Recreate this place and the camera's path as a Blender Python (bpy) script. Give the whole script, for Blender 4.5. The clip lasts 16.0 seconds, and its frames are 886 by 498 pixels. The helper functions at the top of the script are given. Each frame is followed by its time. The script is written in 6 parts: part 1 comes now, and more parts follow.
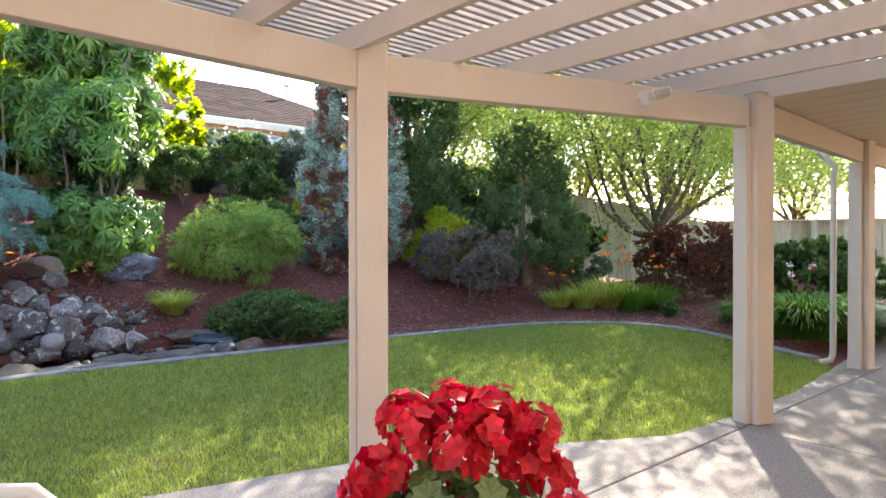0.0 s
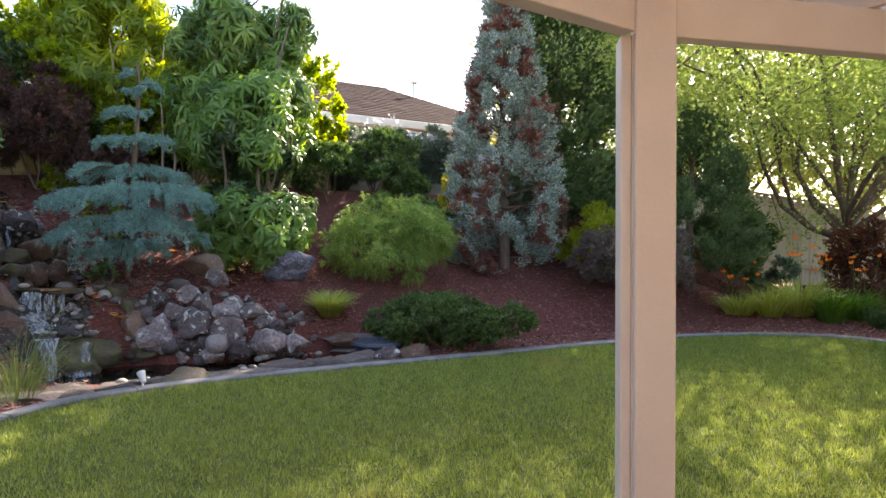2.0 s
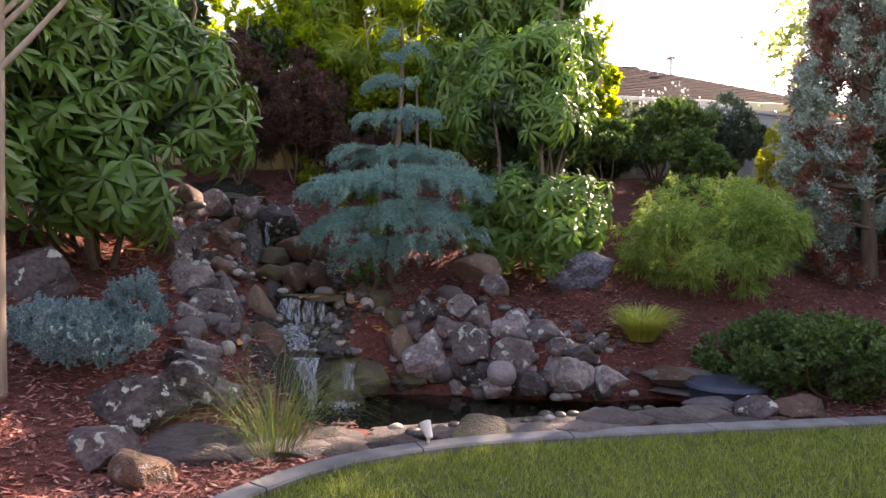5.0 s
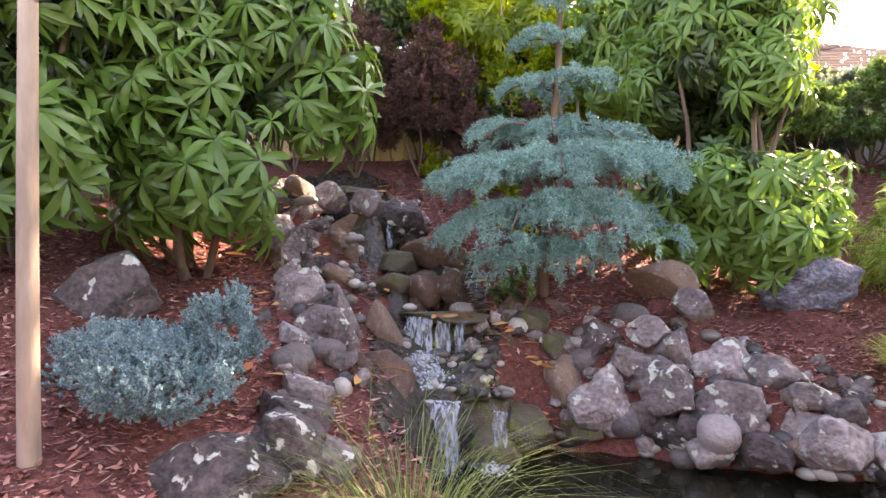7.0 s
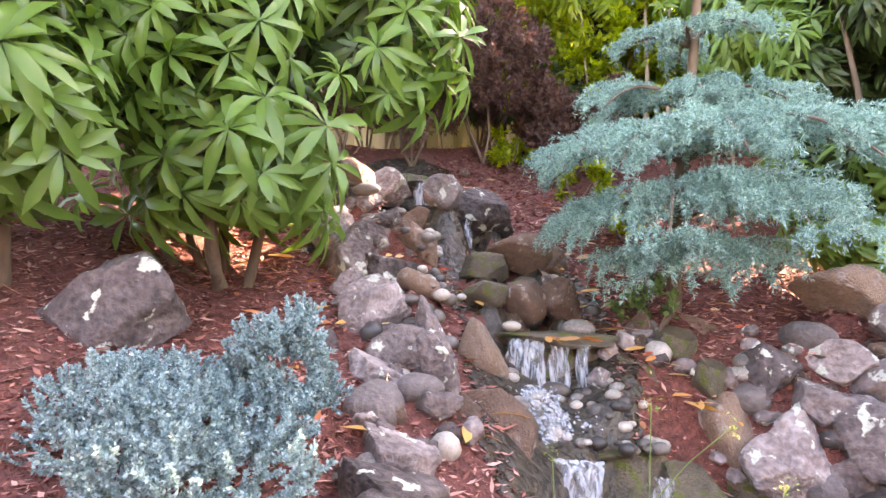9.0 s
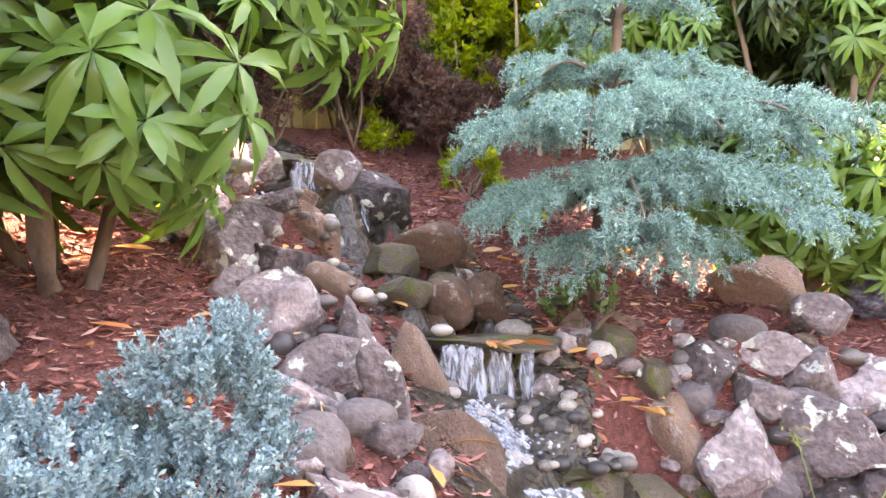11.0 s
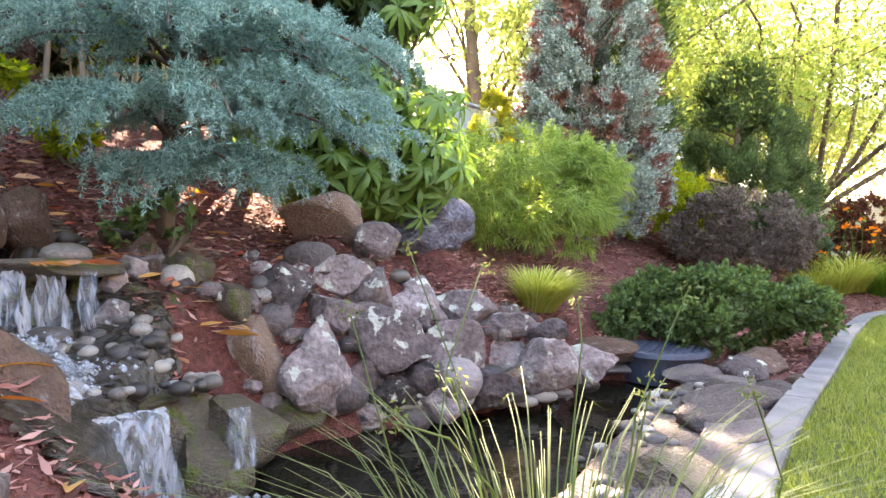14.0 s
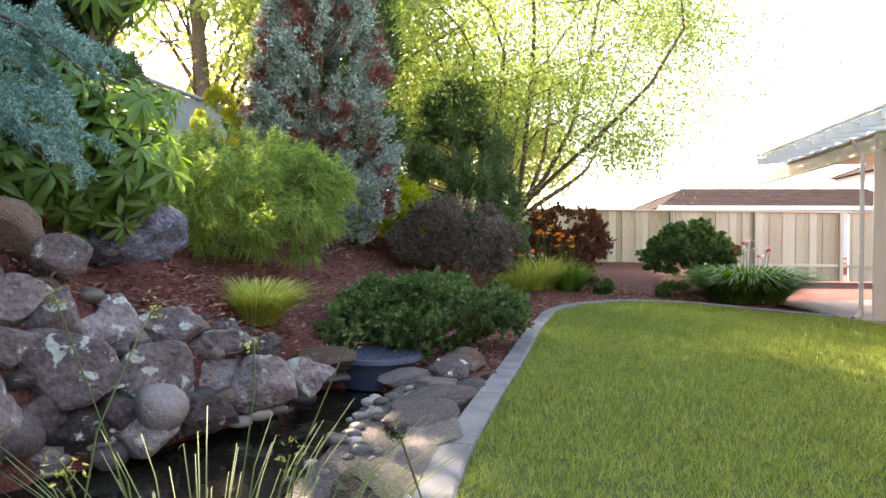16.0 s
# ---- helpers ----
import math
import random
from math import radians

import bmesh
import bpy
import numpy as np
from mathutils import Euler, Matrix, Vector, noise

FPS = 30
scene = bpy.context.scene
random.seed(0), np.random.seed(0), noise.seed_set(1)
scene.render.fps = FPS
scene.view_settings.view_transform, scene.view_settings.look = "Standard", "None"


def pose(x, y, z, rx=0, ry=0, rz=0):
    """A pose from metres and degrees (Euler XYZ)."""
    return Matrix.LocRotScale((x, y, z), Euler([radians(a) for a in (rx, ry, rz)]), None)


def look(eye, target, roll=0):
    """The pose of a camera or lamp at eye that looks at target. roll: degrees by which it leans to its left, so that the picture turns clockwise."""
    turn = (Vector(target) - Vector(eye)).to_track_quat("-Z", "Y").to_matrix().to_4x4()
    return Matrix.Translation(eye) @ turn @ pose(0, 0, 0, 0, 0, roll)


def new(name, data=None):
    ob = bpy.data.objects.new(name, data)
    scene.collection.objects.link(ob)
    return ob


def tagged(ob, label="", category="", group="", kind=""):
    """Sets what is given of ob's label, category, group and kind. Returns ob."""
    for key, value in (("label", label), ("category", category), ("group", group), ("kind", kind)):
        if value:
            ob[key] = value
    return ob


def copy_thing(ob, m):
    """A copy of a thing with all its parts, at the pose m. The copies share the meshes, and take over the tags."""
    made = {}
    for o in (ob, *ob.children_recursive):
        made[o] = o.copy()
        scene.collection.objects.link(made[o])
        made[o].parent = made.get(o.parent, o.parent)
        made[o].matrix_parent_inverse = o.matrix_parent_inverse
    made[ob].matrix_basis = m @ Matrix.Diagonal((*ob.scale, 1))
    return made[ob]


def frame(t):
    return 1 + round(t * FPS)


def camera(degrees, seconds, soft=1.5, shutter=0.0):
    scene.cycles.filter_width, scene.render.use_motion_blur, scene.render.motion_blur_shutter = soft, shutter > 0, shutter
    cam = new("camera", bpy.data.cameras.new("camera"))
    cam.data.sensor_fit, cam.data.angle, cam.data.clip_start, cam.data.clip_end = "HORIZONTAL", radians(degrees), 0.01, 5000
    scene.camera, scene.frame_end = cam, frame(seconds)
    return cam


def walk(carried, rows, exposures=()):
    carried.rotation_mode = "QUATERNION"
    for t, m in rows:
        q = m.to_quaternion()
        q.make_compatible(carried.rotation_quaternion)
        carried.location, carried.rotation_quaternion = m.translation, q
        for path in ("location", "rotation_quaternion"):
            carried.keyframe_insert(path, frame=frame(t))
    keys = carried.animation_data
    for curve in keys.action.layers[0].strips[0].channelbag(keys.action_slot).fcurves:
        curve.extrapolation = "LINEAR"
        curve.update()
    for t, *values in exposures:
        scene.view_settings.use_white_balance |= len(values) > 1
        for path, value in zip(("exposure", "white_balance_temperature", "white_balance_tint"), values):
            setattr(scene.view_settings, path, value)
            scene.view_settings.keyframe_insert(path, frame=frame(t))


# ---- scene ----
cam = camera(70.1, 16.0)
METRES, EYE, TILT, LEAN, TURN = 7.6, 1.425, 0.0, 0.0, 0.0
ROWS = [
    (0.0, 0.0, 0.0, 0.0, -0.0, -0.45, 0.06),
    (0.5, -0.0246, 0.0262, 0.0005, 3.65, -0.46, 0.02),
    (1.0, -0.0531, 0.051, -0.0001, 6.42, -0.47, -0.01),
    (1.5, -0.0853, 0.0761, -0.0008, 8.08, -0.48, -0.02),
    (2.0, -0.1151, 0.1052, -0.0037, 9.56, -0.42, -0.04),
    (2.5, -0.1465, 0.1406, -0.0022, 11.57, -0.4, -0.05),
    (3.0, -0.1804, 0.177, -0.0019, 14.23, -0.42, -0.03),
    (3.5, -0.2121, 0.2156, -0.0029, 17.7, -0.38, -0.02),
    (4.0, -0.2453, 0.2539, -0.0033, 22.05, -0.35, -0.01),
    (4.5, -0.2819, 0.2856, -0.0069, 25.92, -0.32, -0.03),
    (5.0, -0.3166, 0.3206, -0.0084, 28.88, -0.29, -0.05),
    (7.5, -0.4948, 0.4772, -0.0056, 40.43, -0.11, -0.03),
    (8.0, -0.5317, 0.4952, -0.0082, 41.07, -0.02, -0.04),
    (10.5, -0.6889, 0.5428, -0.0063, 30.73, -0.11, -0.09),
    (11.0, -0.7078, 0.5484, -0.0128, 23.41, -0.18, -0.09),
    (11.5, -0.716, 0.5544, -0.0242, 15.43, -0.2, -0.08),
    (12.0, -0.7196, 0.5652, -0.0382, 9.13, -0.2, -0.05),
    (12.5, -0.7227, 0.569, -0.0464, 2.65, -0.28, -0.03),
    (13.0, -0.7257, 0.5671, -0.0544, -4.05, -0.33, -0.02),
    (13.5, -0.7281, 0.5647, -0.0585, -10.06, -0.4, -0.06),
    (14.0, -0.7278, 0.5626, -0.0599, -16.01, -0.47, -0.1),
    (14.5, -0.7262, 0.5604, -0.061, -21.96, -0.49, -0.18),
    (15.0, -0.7234, 0.5573, -0.0583, -27.71, -0.51, -0.23),
    (15.5, -0.7197, 0.5562, -0.0534, -33.8, -0.57, -0.3),
    (16.0, -0.7128, 0.5548, -0.0477, -39.29, -0.61, -0.27),
]

EXPOSURES = [(0.0, 2.6, 6800, 10), (1.0, 2.5, 6900, 12), (2.0, 2.15, 7400, 18), (3.0, 1.85, 7900, 27), (4.0, 1.92, 8000, 28), (5.2, 2.15, 8100, 28), (7.3, 3.5, 8700, 32), (8.2, 3.95, 9000, 32), (10.5, 4.4, 9300, 32), (12.0, 4.2, 9000, 27), (13.0, 4.05, 8700, 25), (14.0, 3.6, 8400, 23), (15.0, 3.1, 8200, 20), (16.0, 2.7, 8000, 16)]
walk(cam, [(t, pose(0, 0, EYE, TILT, LEAN, TURN) @ pose(METRES * x, METRES * y, METRES * z, 90 + pitch, roll, yaw)) for t, x, y, z, yaw, pitch, roll in ROWS], EXPOSURES)

# ---- light ----
SUN_ELEV, SUN_AZ = radians(36), radians(16)
world = bpy.data.worlds.new("world")
scene.world = world
world.use_nodes = True
wt = world.node_tree
sky = wt.nodes.new("ShaderNodeTexSky")
sky.sky_type, sky.sun_disc = "NISHITA", False
sky.sun_elevation, sky.sun_rotation = SUN_ELEV, SUN_AZ
wt.links.new(sky.outputs["Color"], wt.nodes["Background"].inputs["Color"])
wt.nodes["Background"].inputs["Strength"].default_value = 0.15
sun = new("sun", bpy.data.lights.new("sun", "SUN"))
sun.data.energy, sun.data.angle, sun.data.color = 5.0, radians(0.5), (1.0, 0.93, 0.82)
SUN_DIR = Vector((math.sin(SUN_AZ) * math.cos(SUN_ELEV), math.cos(SUN_AZ) * math.cos(SUN_ELEV), math.sin(SUN_ELEV)))
sun.matrix_world = look(SUN_DIR * 60, (0, 0, 0))


# ---- materials ----
def material(name, stops, scale=8.0, rough=0.7, bump=0.0, bump_scale=40.0, rand="", rand_amount=0.5, through_light=0.0,
             blotch=None, blotch_scale=2.0, blotch_from=0.55, blotch_to=0.62, metal=0.0, stretch=None, space="Object", sheen=0.5, fine=0.35):
    """Colours run along a noise of that scale (per metre); rand: island or object adds a random step; blotch: a second colour in patches."""
    m = bpy.data.materials.new(name)
    m.use_nodes = True
    nt = m.node_tree
    n, l = nt.nodes, nt.links
    bsdf = n["Principled BSDF"]
    co = n.new("ShaderNodeTexCoord")
    if space == "World":
        geo = n.new("ShaderNodeNewGeometry")
        where = geo.outputs["Position"]
    else:
        where = co.outputs["Object"]
    if stretch:
        mp = n.new("ShaderNodeMapping")
        mp.inputs["Scale"].default_value = stretch
        l.new(where, mp.inputs["Vector"])
        where = mp.outputs["Vector"]
    big = n.new("ShaderNodeTexNoise")
    big.inputs["Scale"].default_value, big.inputs["Detail"].default_value = scale, 5
    l.new(where, big.inputs["Vector"])
    small = n.new("ShaderNodeTexNoise")
    small.inputs["Scale"].default_value, small.inputs["Detail"].default_value = bump_scale, 4
    l.new(where, small.inputs["Vector"])
    mix = n.new("ShaderNodeMix")
    mix.inputs[0].default_value = fine
    l.new(big.outputs["Fac"], mix.inputs[2])
    l.new(small.outputs["Fac"], mix.inputs[3])
    value = mix.outputs[0]
    if rand:
        if rand == "island":
            r = n.new("ShaderNodeNewGeometry").outputs["Random Per Island"]
        else:
            r = n.new("ShaderNodeObjectInfo").outputs["Random"]
        mm = n.new("ShaderNodeMix")
        mm.inputs[0].default_value = rand_amount
        l.new(value, mm.inputs[2])
        l.new(r, mm.inputs[3])
        value = mm.outputs[0]
    ramp = n.new("ShaderNodeValToRGB")
    cr = ramp.color_ramp
    lo, hi = (0.3, 0.7) if rand != "island" else (0.15, 0.85)
    while len(cr.elements) < len(stops):
        cr.elements.new(0.5)
    for i, c in enumerate(stops):
        cr.elements[i].position = lo + (hi - lo) * i / max(1, len(stops) - 1)
        cr.elements[i].color = (*c, 1)
    l.new(value, ramp.inputs["Fac"])
    colour = ramp.outputs["Color"]
    if blotch:
        b = n.new("ShaderNodeTexNoise")
        b.inputs["Scale"].default_value, b.inputs["Detail"].default_value = blotch_scale, 5
        l.new(where, b.inputs["Vector"])
        br = n.new("ShaderNodeValToRGB")
        br.color_ramp.elements[0].position, br.color_ramp.elements[1].position = blotch_from, blotch_to
        l.new(b.outputs["Fac"], br.inputs["Fac"])
        bm_ = n.new("ShaderNodeMix")
        bm_.data_type = "RGBA"
        l.new(br.outputs["Color"], bm_.inputs[0])
        l.new(colour, bm_.inputs[6])
        bm_.inputs[7].default_value = (*blotch, 1)
        colour = bm_.outputs[2]
    l.new(colour, bsdf.inputs["Base Color"])
    bsdf.inputs["Roughness"].default_value = rough
    bsdf.inputs["Metallic"].default_value = metal
    bsdf.inputs["Specular IOR Level"].default_value = sheen
    if bump:
        bp = n.new("ShaderNodeBump")
        bp.inputs["Strength"].default_value, bp.inputs["Distance"].default_value = 1.0, bump
        l.new(small.outputs["Fac"], bp.inputs["Height"])
        l.new(bp.outputs["Normal"], bsdf.inputs["Normal"])
    if through_light:
        tr = n.new("ShaderNodeBsdfTranslucent")
        hs = n.new("ShaderNodeHueSaturation")
        hs.inputs["Hue"].default_value, hs.inputs["Saturation"].default_value, hs.inputs["Value"].default_value = 0.485, 1.15, 2.2
        l.new(colour, hs.inputs["Color"])
        l.new(hs.outputs["Color"], tr.inputs["Color"])
        ms = n.new("ShaderNodeMixShader")
        ms.inputs[0].default_value = through_light
        l.new(bsdf.outputs[0], ms.inputs[1])
        l.new(tr.outputs[0], ms.inputs[2])
        l.new(ms.outputs[0], n["Material Output"].inputs["Surface"])
    return m


def leaf(name, stops, rough=0.5, t=0.4, scale=2.0, amount=0.6, **k):
    return material(name, stops, scale=scale, rough=rough, bump_scale=20, rand="island", rand_amount=amount, through_light=t, space="World", **k)


M_SOIL = material("mulch_bed", [(.07, .022, .016), (.16, .05, .038), (.27, .09, .07)], scale=30, bump=.02, bump_scale=90, rough=.95, space="World")
M_CHIP = material("bark_chips", [(.1, .032, .025), (.25, .08, .06), (.4, .145, .11), (.55, .3, .24)], rand="island", rand_amount=.8, rough=.85, bump_scale=120)
M_LITTER = material("fallen_leaf", [(.6, .32, .1), (.6, .12, .06), (.7, .5, .26), (.4, .14, .06)], rand="object", rand_amount=.9, rough=.7, through_light=.2)
M_LAWN = material("lawn_soil", [(.06, .075, .02), (.1, .125, .03), (.14, .16, .04)], scale=3, bump=.02, bump_scale=80, rough=.95, space="World")
M_GRASS = leaf("grass_blade", [(.07, .105, .025), (.155, .21, .05), (.26, .32, .09), (.4, .42, .2)], rough=.6, t=.4, scale=9, amount=.45, blotch=(.28, .27, .09), blotch_scale=.9, blotch_from=.6, blotch_to=.75)
M_KERB = material("kerb_concrete", [(.12, .12, .125), (.2, .195, .195), (.29, .28, .28)], scale=5, bump=.003, bump_scale=150, rough=.85, space="World")
M_PATIO = material("exposed_aggregate", [(.1, .08, .075), (.26, .22, .205), (.46, .41, .38)], scale=70, bump=.004, bump_scale=160, rough=.8, space="World", fine=.5)
M_PAINT = material("beige_paint", [(.64, .54, .45), (.67, .57, .48), (.7, .6, .5)], scale=3, bump=.0015, bump_scale=60, rough=.55)
M_SLAT = material("slat_paint", [(.5, .44, .4), (.58, .52, .47)], scale=4, rough=.6, bump=.001)
M_SOFFIT = material("soffit_panel", [(.62, .5, .38), (.68, .56, .43)], scale=2, rough=.5, bump=.001)
M_FENCE = material("weathered_fence", [(.42, .34, .23), (.56, .47, .35), (.68, .6, .47)], scale=6, rand="object", rand_amount=.4, stretch=(6, 6, .6), bump=.003, bump_scale=60, rough=.85)
M_WHITEWALL = material("pale_wall", [(.6, .6, .62), (.68, .68, .7)], scale=2, rough=.8, bump=.002)
M_HOUSEWALL = material("cream_wall", [(.6, .45, .22), (.68, .52, .27)], scale=2, rough=.8, bump=.003)
M_SHINGLE = material("roof_shingle", [(.03, .02, .02), (.045, .031, .03), (.07, .048, .045)], scale=9, rand="island", rand_amount=.5, bump=.004, rough=1, sheen=.04)
M_WHITE = material("white_trim", [(.72, .72, .7), (.8, .8, .78)], scale=3, rough=.5)
M_ROCK = material("lichen_rock", [(.035, .026, .023), (.105, .079, .074), (.2, .156, .146), (.38, .315, .295)], fine=.5, scale=6, bump=.03, bump_scale=30, rough=.9, rand="object", rand_amount=.3, blotch=(.5, .51, .43), blotch_scale=11, blotch_from=.595, blotch_to=.63, space="World")
M_ROCKPALE = material("pale_rock", [(.08, .064, .06), (.165, .135, .125), (.3, .255, .24)], fine=.45, scale=6, bump=.016, bump_scale=40, rough=.8, rand="object", rand_amount=.35, space="World")
M_ROCKBROWN = material("brown_rock", [(.07, .036, .022), (.17, .098, .064), (.3, .2, .14)], fine=.5, scale=7, bump=.022, bump_scale=35, rough=.7, rand="object", rand_amount=.3, blotch=(.38, .33, .3), blotch_scale=5, blotch_from=.58, blotch_to=.7)
M_ROCKMOSS = material("mossy_rock", [(.05, .038, .025), (.11, .085, .055), (.19, .15, .1)], scale=6, fine=.5, bump=.02, bump_scale=30, rough=.38, blotch=(.085, .1, .015), blotch_scale=5, blotch_from=.54, blotch_to=.6)
M_LAVA = material("pitted_rock", [(.04, .037, .05), (.14, .13, .16), (.32, .32, .35)], scale=9, bump=.03, bump_scale=22, rough=.9, fine=.6)
M_PEBBLE = material("river_pebble", [(.04, .034, .03), (.09, .075, .064), (.16, .135, .115), (.4, .36, .31)], scale=9, rand="object", rand_amount=.55, rough=.4, bump=.001)
M_WETBED = material("wet_stream_bed", [(.012, .01, .007), (.04, .03, .02), (.09, .07, .05)], scale=14, bump=.03, bump_scale=24, rough=.22, fine=.5, space="World")
M_GRAVEL = material("gravel_grit", [(.04, .032, .028), (.095, .078, .07), (.18, .155, .14)], scale=35, bump=.02, bump_scale=70, rough=.9, fine=.6, space="World")
M_SLATE = material("flat_stone", [(.05, .04, .036), (.125, .1, .092), (.23, .195, .18)], fine=.5, scale=8, rand="object", rand_amount=.35, bump=.02, bump_scale=28, rough=.85)
M_BARK = material("bark", [(.07, .045, .03), (.14, .095, .065), (.22, .155, .11)], scale=6, stretch=(1, 1, .25), bump=.01, bump_scale=30, rough=.9)
M_PALEBARK = material("pale_bark", [(.24, .17, .12), (.35, .26, .19), (.45, .35, .27)], scale=5, stretch=(1, 1, .25), bump=.006, bump_scale=30, rough=.85)
M_LID = material("black_plastic", [(.035, .045, .075), (.06, .075, .11)], scale=6, rough=.45, bump=.001)
M_PVC = material("white_plastic", [(.68, .66, .62), (.76, .74, .7)], scale=5, rough=.4)
M_TERRA = material("white_glaze", [(.7, .66, .6), (.78, .75, .7)], scale=4, rough=.4)
M_DARK = material("dark_metal", [(.02, .02, .022), (.04, .04, .045)], scale=6, rough=.4)
M_GLASS = material("lamp_glass", [(.35, .33, .3), (.45, .43, .4)], scale=6, rough=.15)

L_RHODO = leaf("rhododendron_leaf", [(.03, .065, .016), (.065, .14, .03), (.11, .205, .045), (.19, .29, .07)], rough=.32, t=.32, sheen=.38)
# lighter copy of L_RHODO: sunlight on the leaves is put into the colour
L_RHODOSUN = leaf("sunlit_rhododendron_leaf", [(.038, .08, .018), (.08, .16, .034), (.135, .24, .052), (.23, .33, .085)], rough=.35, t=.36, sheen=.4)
# darker copy of L_RHODO: the shade inside the shrubs put into the leaf colour
L_RHODOSHADE = leaf("shaded_leaf", [(.02, .04, .012), (.04, .08, .022), (.07, .12, .035)], rough=.4, t=.15, sheen=.4)
# bright yellow-green leaf: part of the backlight is put into the base colour
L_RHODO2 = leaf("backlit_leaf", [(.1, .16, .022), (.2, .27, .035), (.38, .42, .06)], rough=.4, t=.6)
L_CEDAR = leaf("blue_cedar_needle", [(.055, .125, .105), (.15, .285, .24), (.33, .49, .43)], t=.18)
L_JUNI = leaf("blue_juniper_needle", [(.09, .16, .165), (.2, .32, .325), (.42, .54, .53)], t=.1, rough=.75)
L_LIME = leaf("threadleaf", [(.09, .155, .04), (.19, .28, .07), (.35, .44, .14)], t=.4)
L_CYP = leaf("blue_cypress_scale", [(.12, .17, .14), (.28, .35, .3), (.5, .58, .5)], t=.15, blotch=(.24, .1, .07), blotch_scale=2.6, blotch_from=.53, blotch_to=.57)
L_DARKC = leaf("dark_conifer_needle", [(.045, .08, .03), (.085, .14, .05), (.13, .2, .07)], t=.3)
L_PURPLE = leaf("dusky_leaf", [(.09, .07, .055), (.17, .135, .11), (.27, .22, .18)], t=.2)
L_MOUND = leaf("mound_leaf", [(.04, .08, .025), (.09, .16, .05), (.18, .28, .085)], t=.25)
L_CHART = leaf("chartreuse_leaf", [(.17, .22, .02), (.3, .36, .03), (.45, .48, .05)], t=.4)
L_GOLD = leaf("gold_leaf", [(.27, .3, .03), (.42, .42, .05), (.58, .53, .1)], t=.3)
L_RED = leaf("maroon_leaf", [(.07, .028, .02), (.14, .055, .035), (.26, .11, .055)], t=.35)
L_TREE = leaf("tree_leaf", [(.1, .16, .045), (.19, .26, .075), (.3, .36, .13)], t=.5)
L_FAR = leaf("far_tree_leaf", [(.13, .18, .06), (.21, .27, .09), (.32, .36, .14)], t=.5)
L_DEAD = leaf("dry_foliage", [(.04, .02, .014), (.09, .042, .03), (.16, .08, .055)], t=.15)
L_OLEA = leaf("grey_leaf", [(.06, .09, .06), (.11, .15, .1), (.19, .22, .16)], t=.25)
L_BLADE = leaf("strap_leaf", [(.05, .12, .02), (.09, .2, .03), (.15, .28, .05)], t=.35)
L_HAK = leaf("gold_grass_blade", [(.2, .26, .05), (.34, .38, .09), (.52, .52, .2)], t=.4)
L_REED = leaf("reed_blade", [(.05, .09, .028), (.1, .15, .05), (.2, .22, .1)], t=.25, rough=.7, sheen=.2)
P_WHITE = leaf("pale_petal", [(.6, .55, .62), (.75, .72, .75)], t=.3)
P_ORANGE = leaf("orange_petal", [(.8, .22, .02), (.85, .3, .04)], t=.3)
P_RED = leaf("red_petal", [(.35, .006, .012), (.6, .012, .025), (.75, .03, .05)], t=.25)
P_BLUE = leaf("blue_petal", [(.05, .08, .5), (.1, .15, .7)], t=.3)


def water_material(name, foam):
    m = bpy.data.materials.new(name)
    m.use_nodes = True
    n, l = m.node_tree.nodes, m.node_tree.links
    b = n["Principled BSDF"]
    geo = n.new("ShaderNodeNewGeometry")
    mp = n.new("ShaderNodeMapping")
    mp.inputs["Scale"].default_value = (1, 1, .13) if foam else (1, 1, 1)
    l.new(geo.outputs["Position"], mp.inputs["Vector"])
    no = n.new("ShaderNodeTexNoise")
    no.inputs["Scale"].default_value, no.inputs["Detail"].default_value = (42, 6) if foam else (7, 3)
    l.new(mp.outputs["Vector"], no.inputs["Vector"])
    bp = n.new("ShaderNodeBump")
    bp.inputs["Strength"].default_value, bp.inputs["Distance"].default_value = 1, (.03 if foam else .006)
    l.new(no.outputs["Fac"], bp.inputs["Height"])
    l.new(bp.outputs["Normal"], b.inputs["Normal"])
    if foam:
        b.inputs["Base Color"].default_value = (.72, .77, .82, 1)
        b.inputs["Roughness"].default_value = .25
        ra = n.new("ShaderNodeValToRGB")
        ra.color_ramp.elements[0].position, ra.color_ramp.elements[1].position = .33, .85
        l.new(no.outputs["Fac"], ra.inputs["Fac"])
        l.new(ra.outputs["Color"], b.inputs["Alpha"])
    else:
        b.inputs["Base Color"].default_value = (.012, .011, .007, 1)
        b.inputs["Roughness"].default_value = .04
        b.inputs["IOR"].default_value = 1.33
    return m


M_WATER = water_material("pond_water", False)
M_FOAM = water_material("falling_water", True)

# ---- builders ----
rng = np.random.default_rng(7)


def mesh_of(name, verts, faces, mat, parent=None, smooth=False, label=""):
    """One mesh object from arrays; every face has the same number of corners."""
    verts, faces = np.asarray(verts, np.float32), np.asarray(faces, np.int32)
    me = bpy.data.meshes.new(name)
    me.vertices.add(len(verts))
    me.vertices.foreach_set("co", verts.ravel())
    k = faces.shape[1]
    me.loops.add(faces.size)
    me.loops.foreach_set("vertex_index", faces.ravel())
    me.polygons.add(len(faces))
    me.polygons.foreach_set("loop_start", np.arange(0, faces.size, k, dtype=np.int32))
    if smooth:
        me.polygons.foreach_set("use_smooth", np.ones(len(faces), bool))
    me.update(calc_edges=True)
    me.materials.append(mat)
    ob = new(name, me)
    if parent:
        ob.parent = parent
    if label:
        ob["label"] = label
    return ob


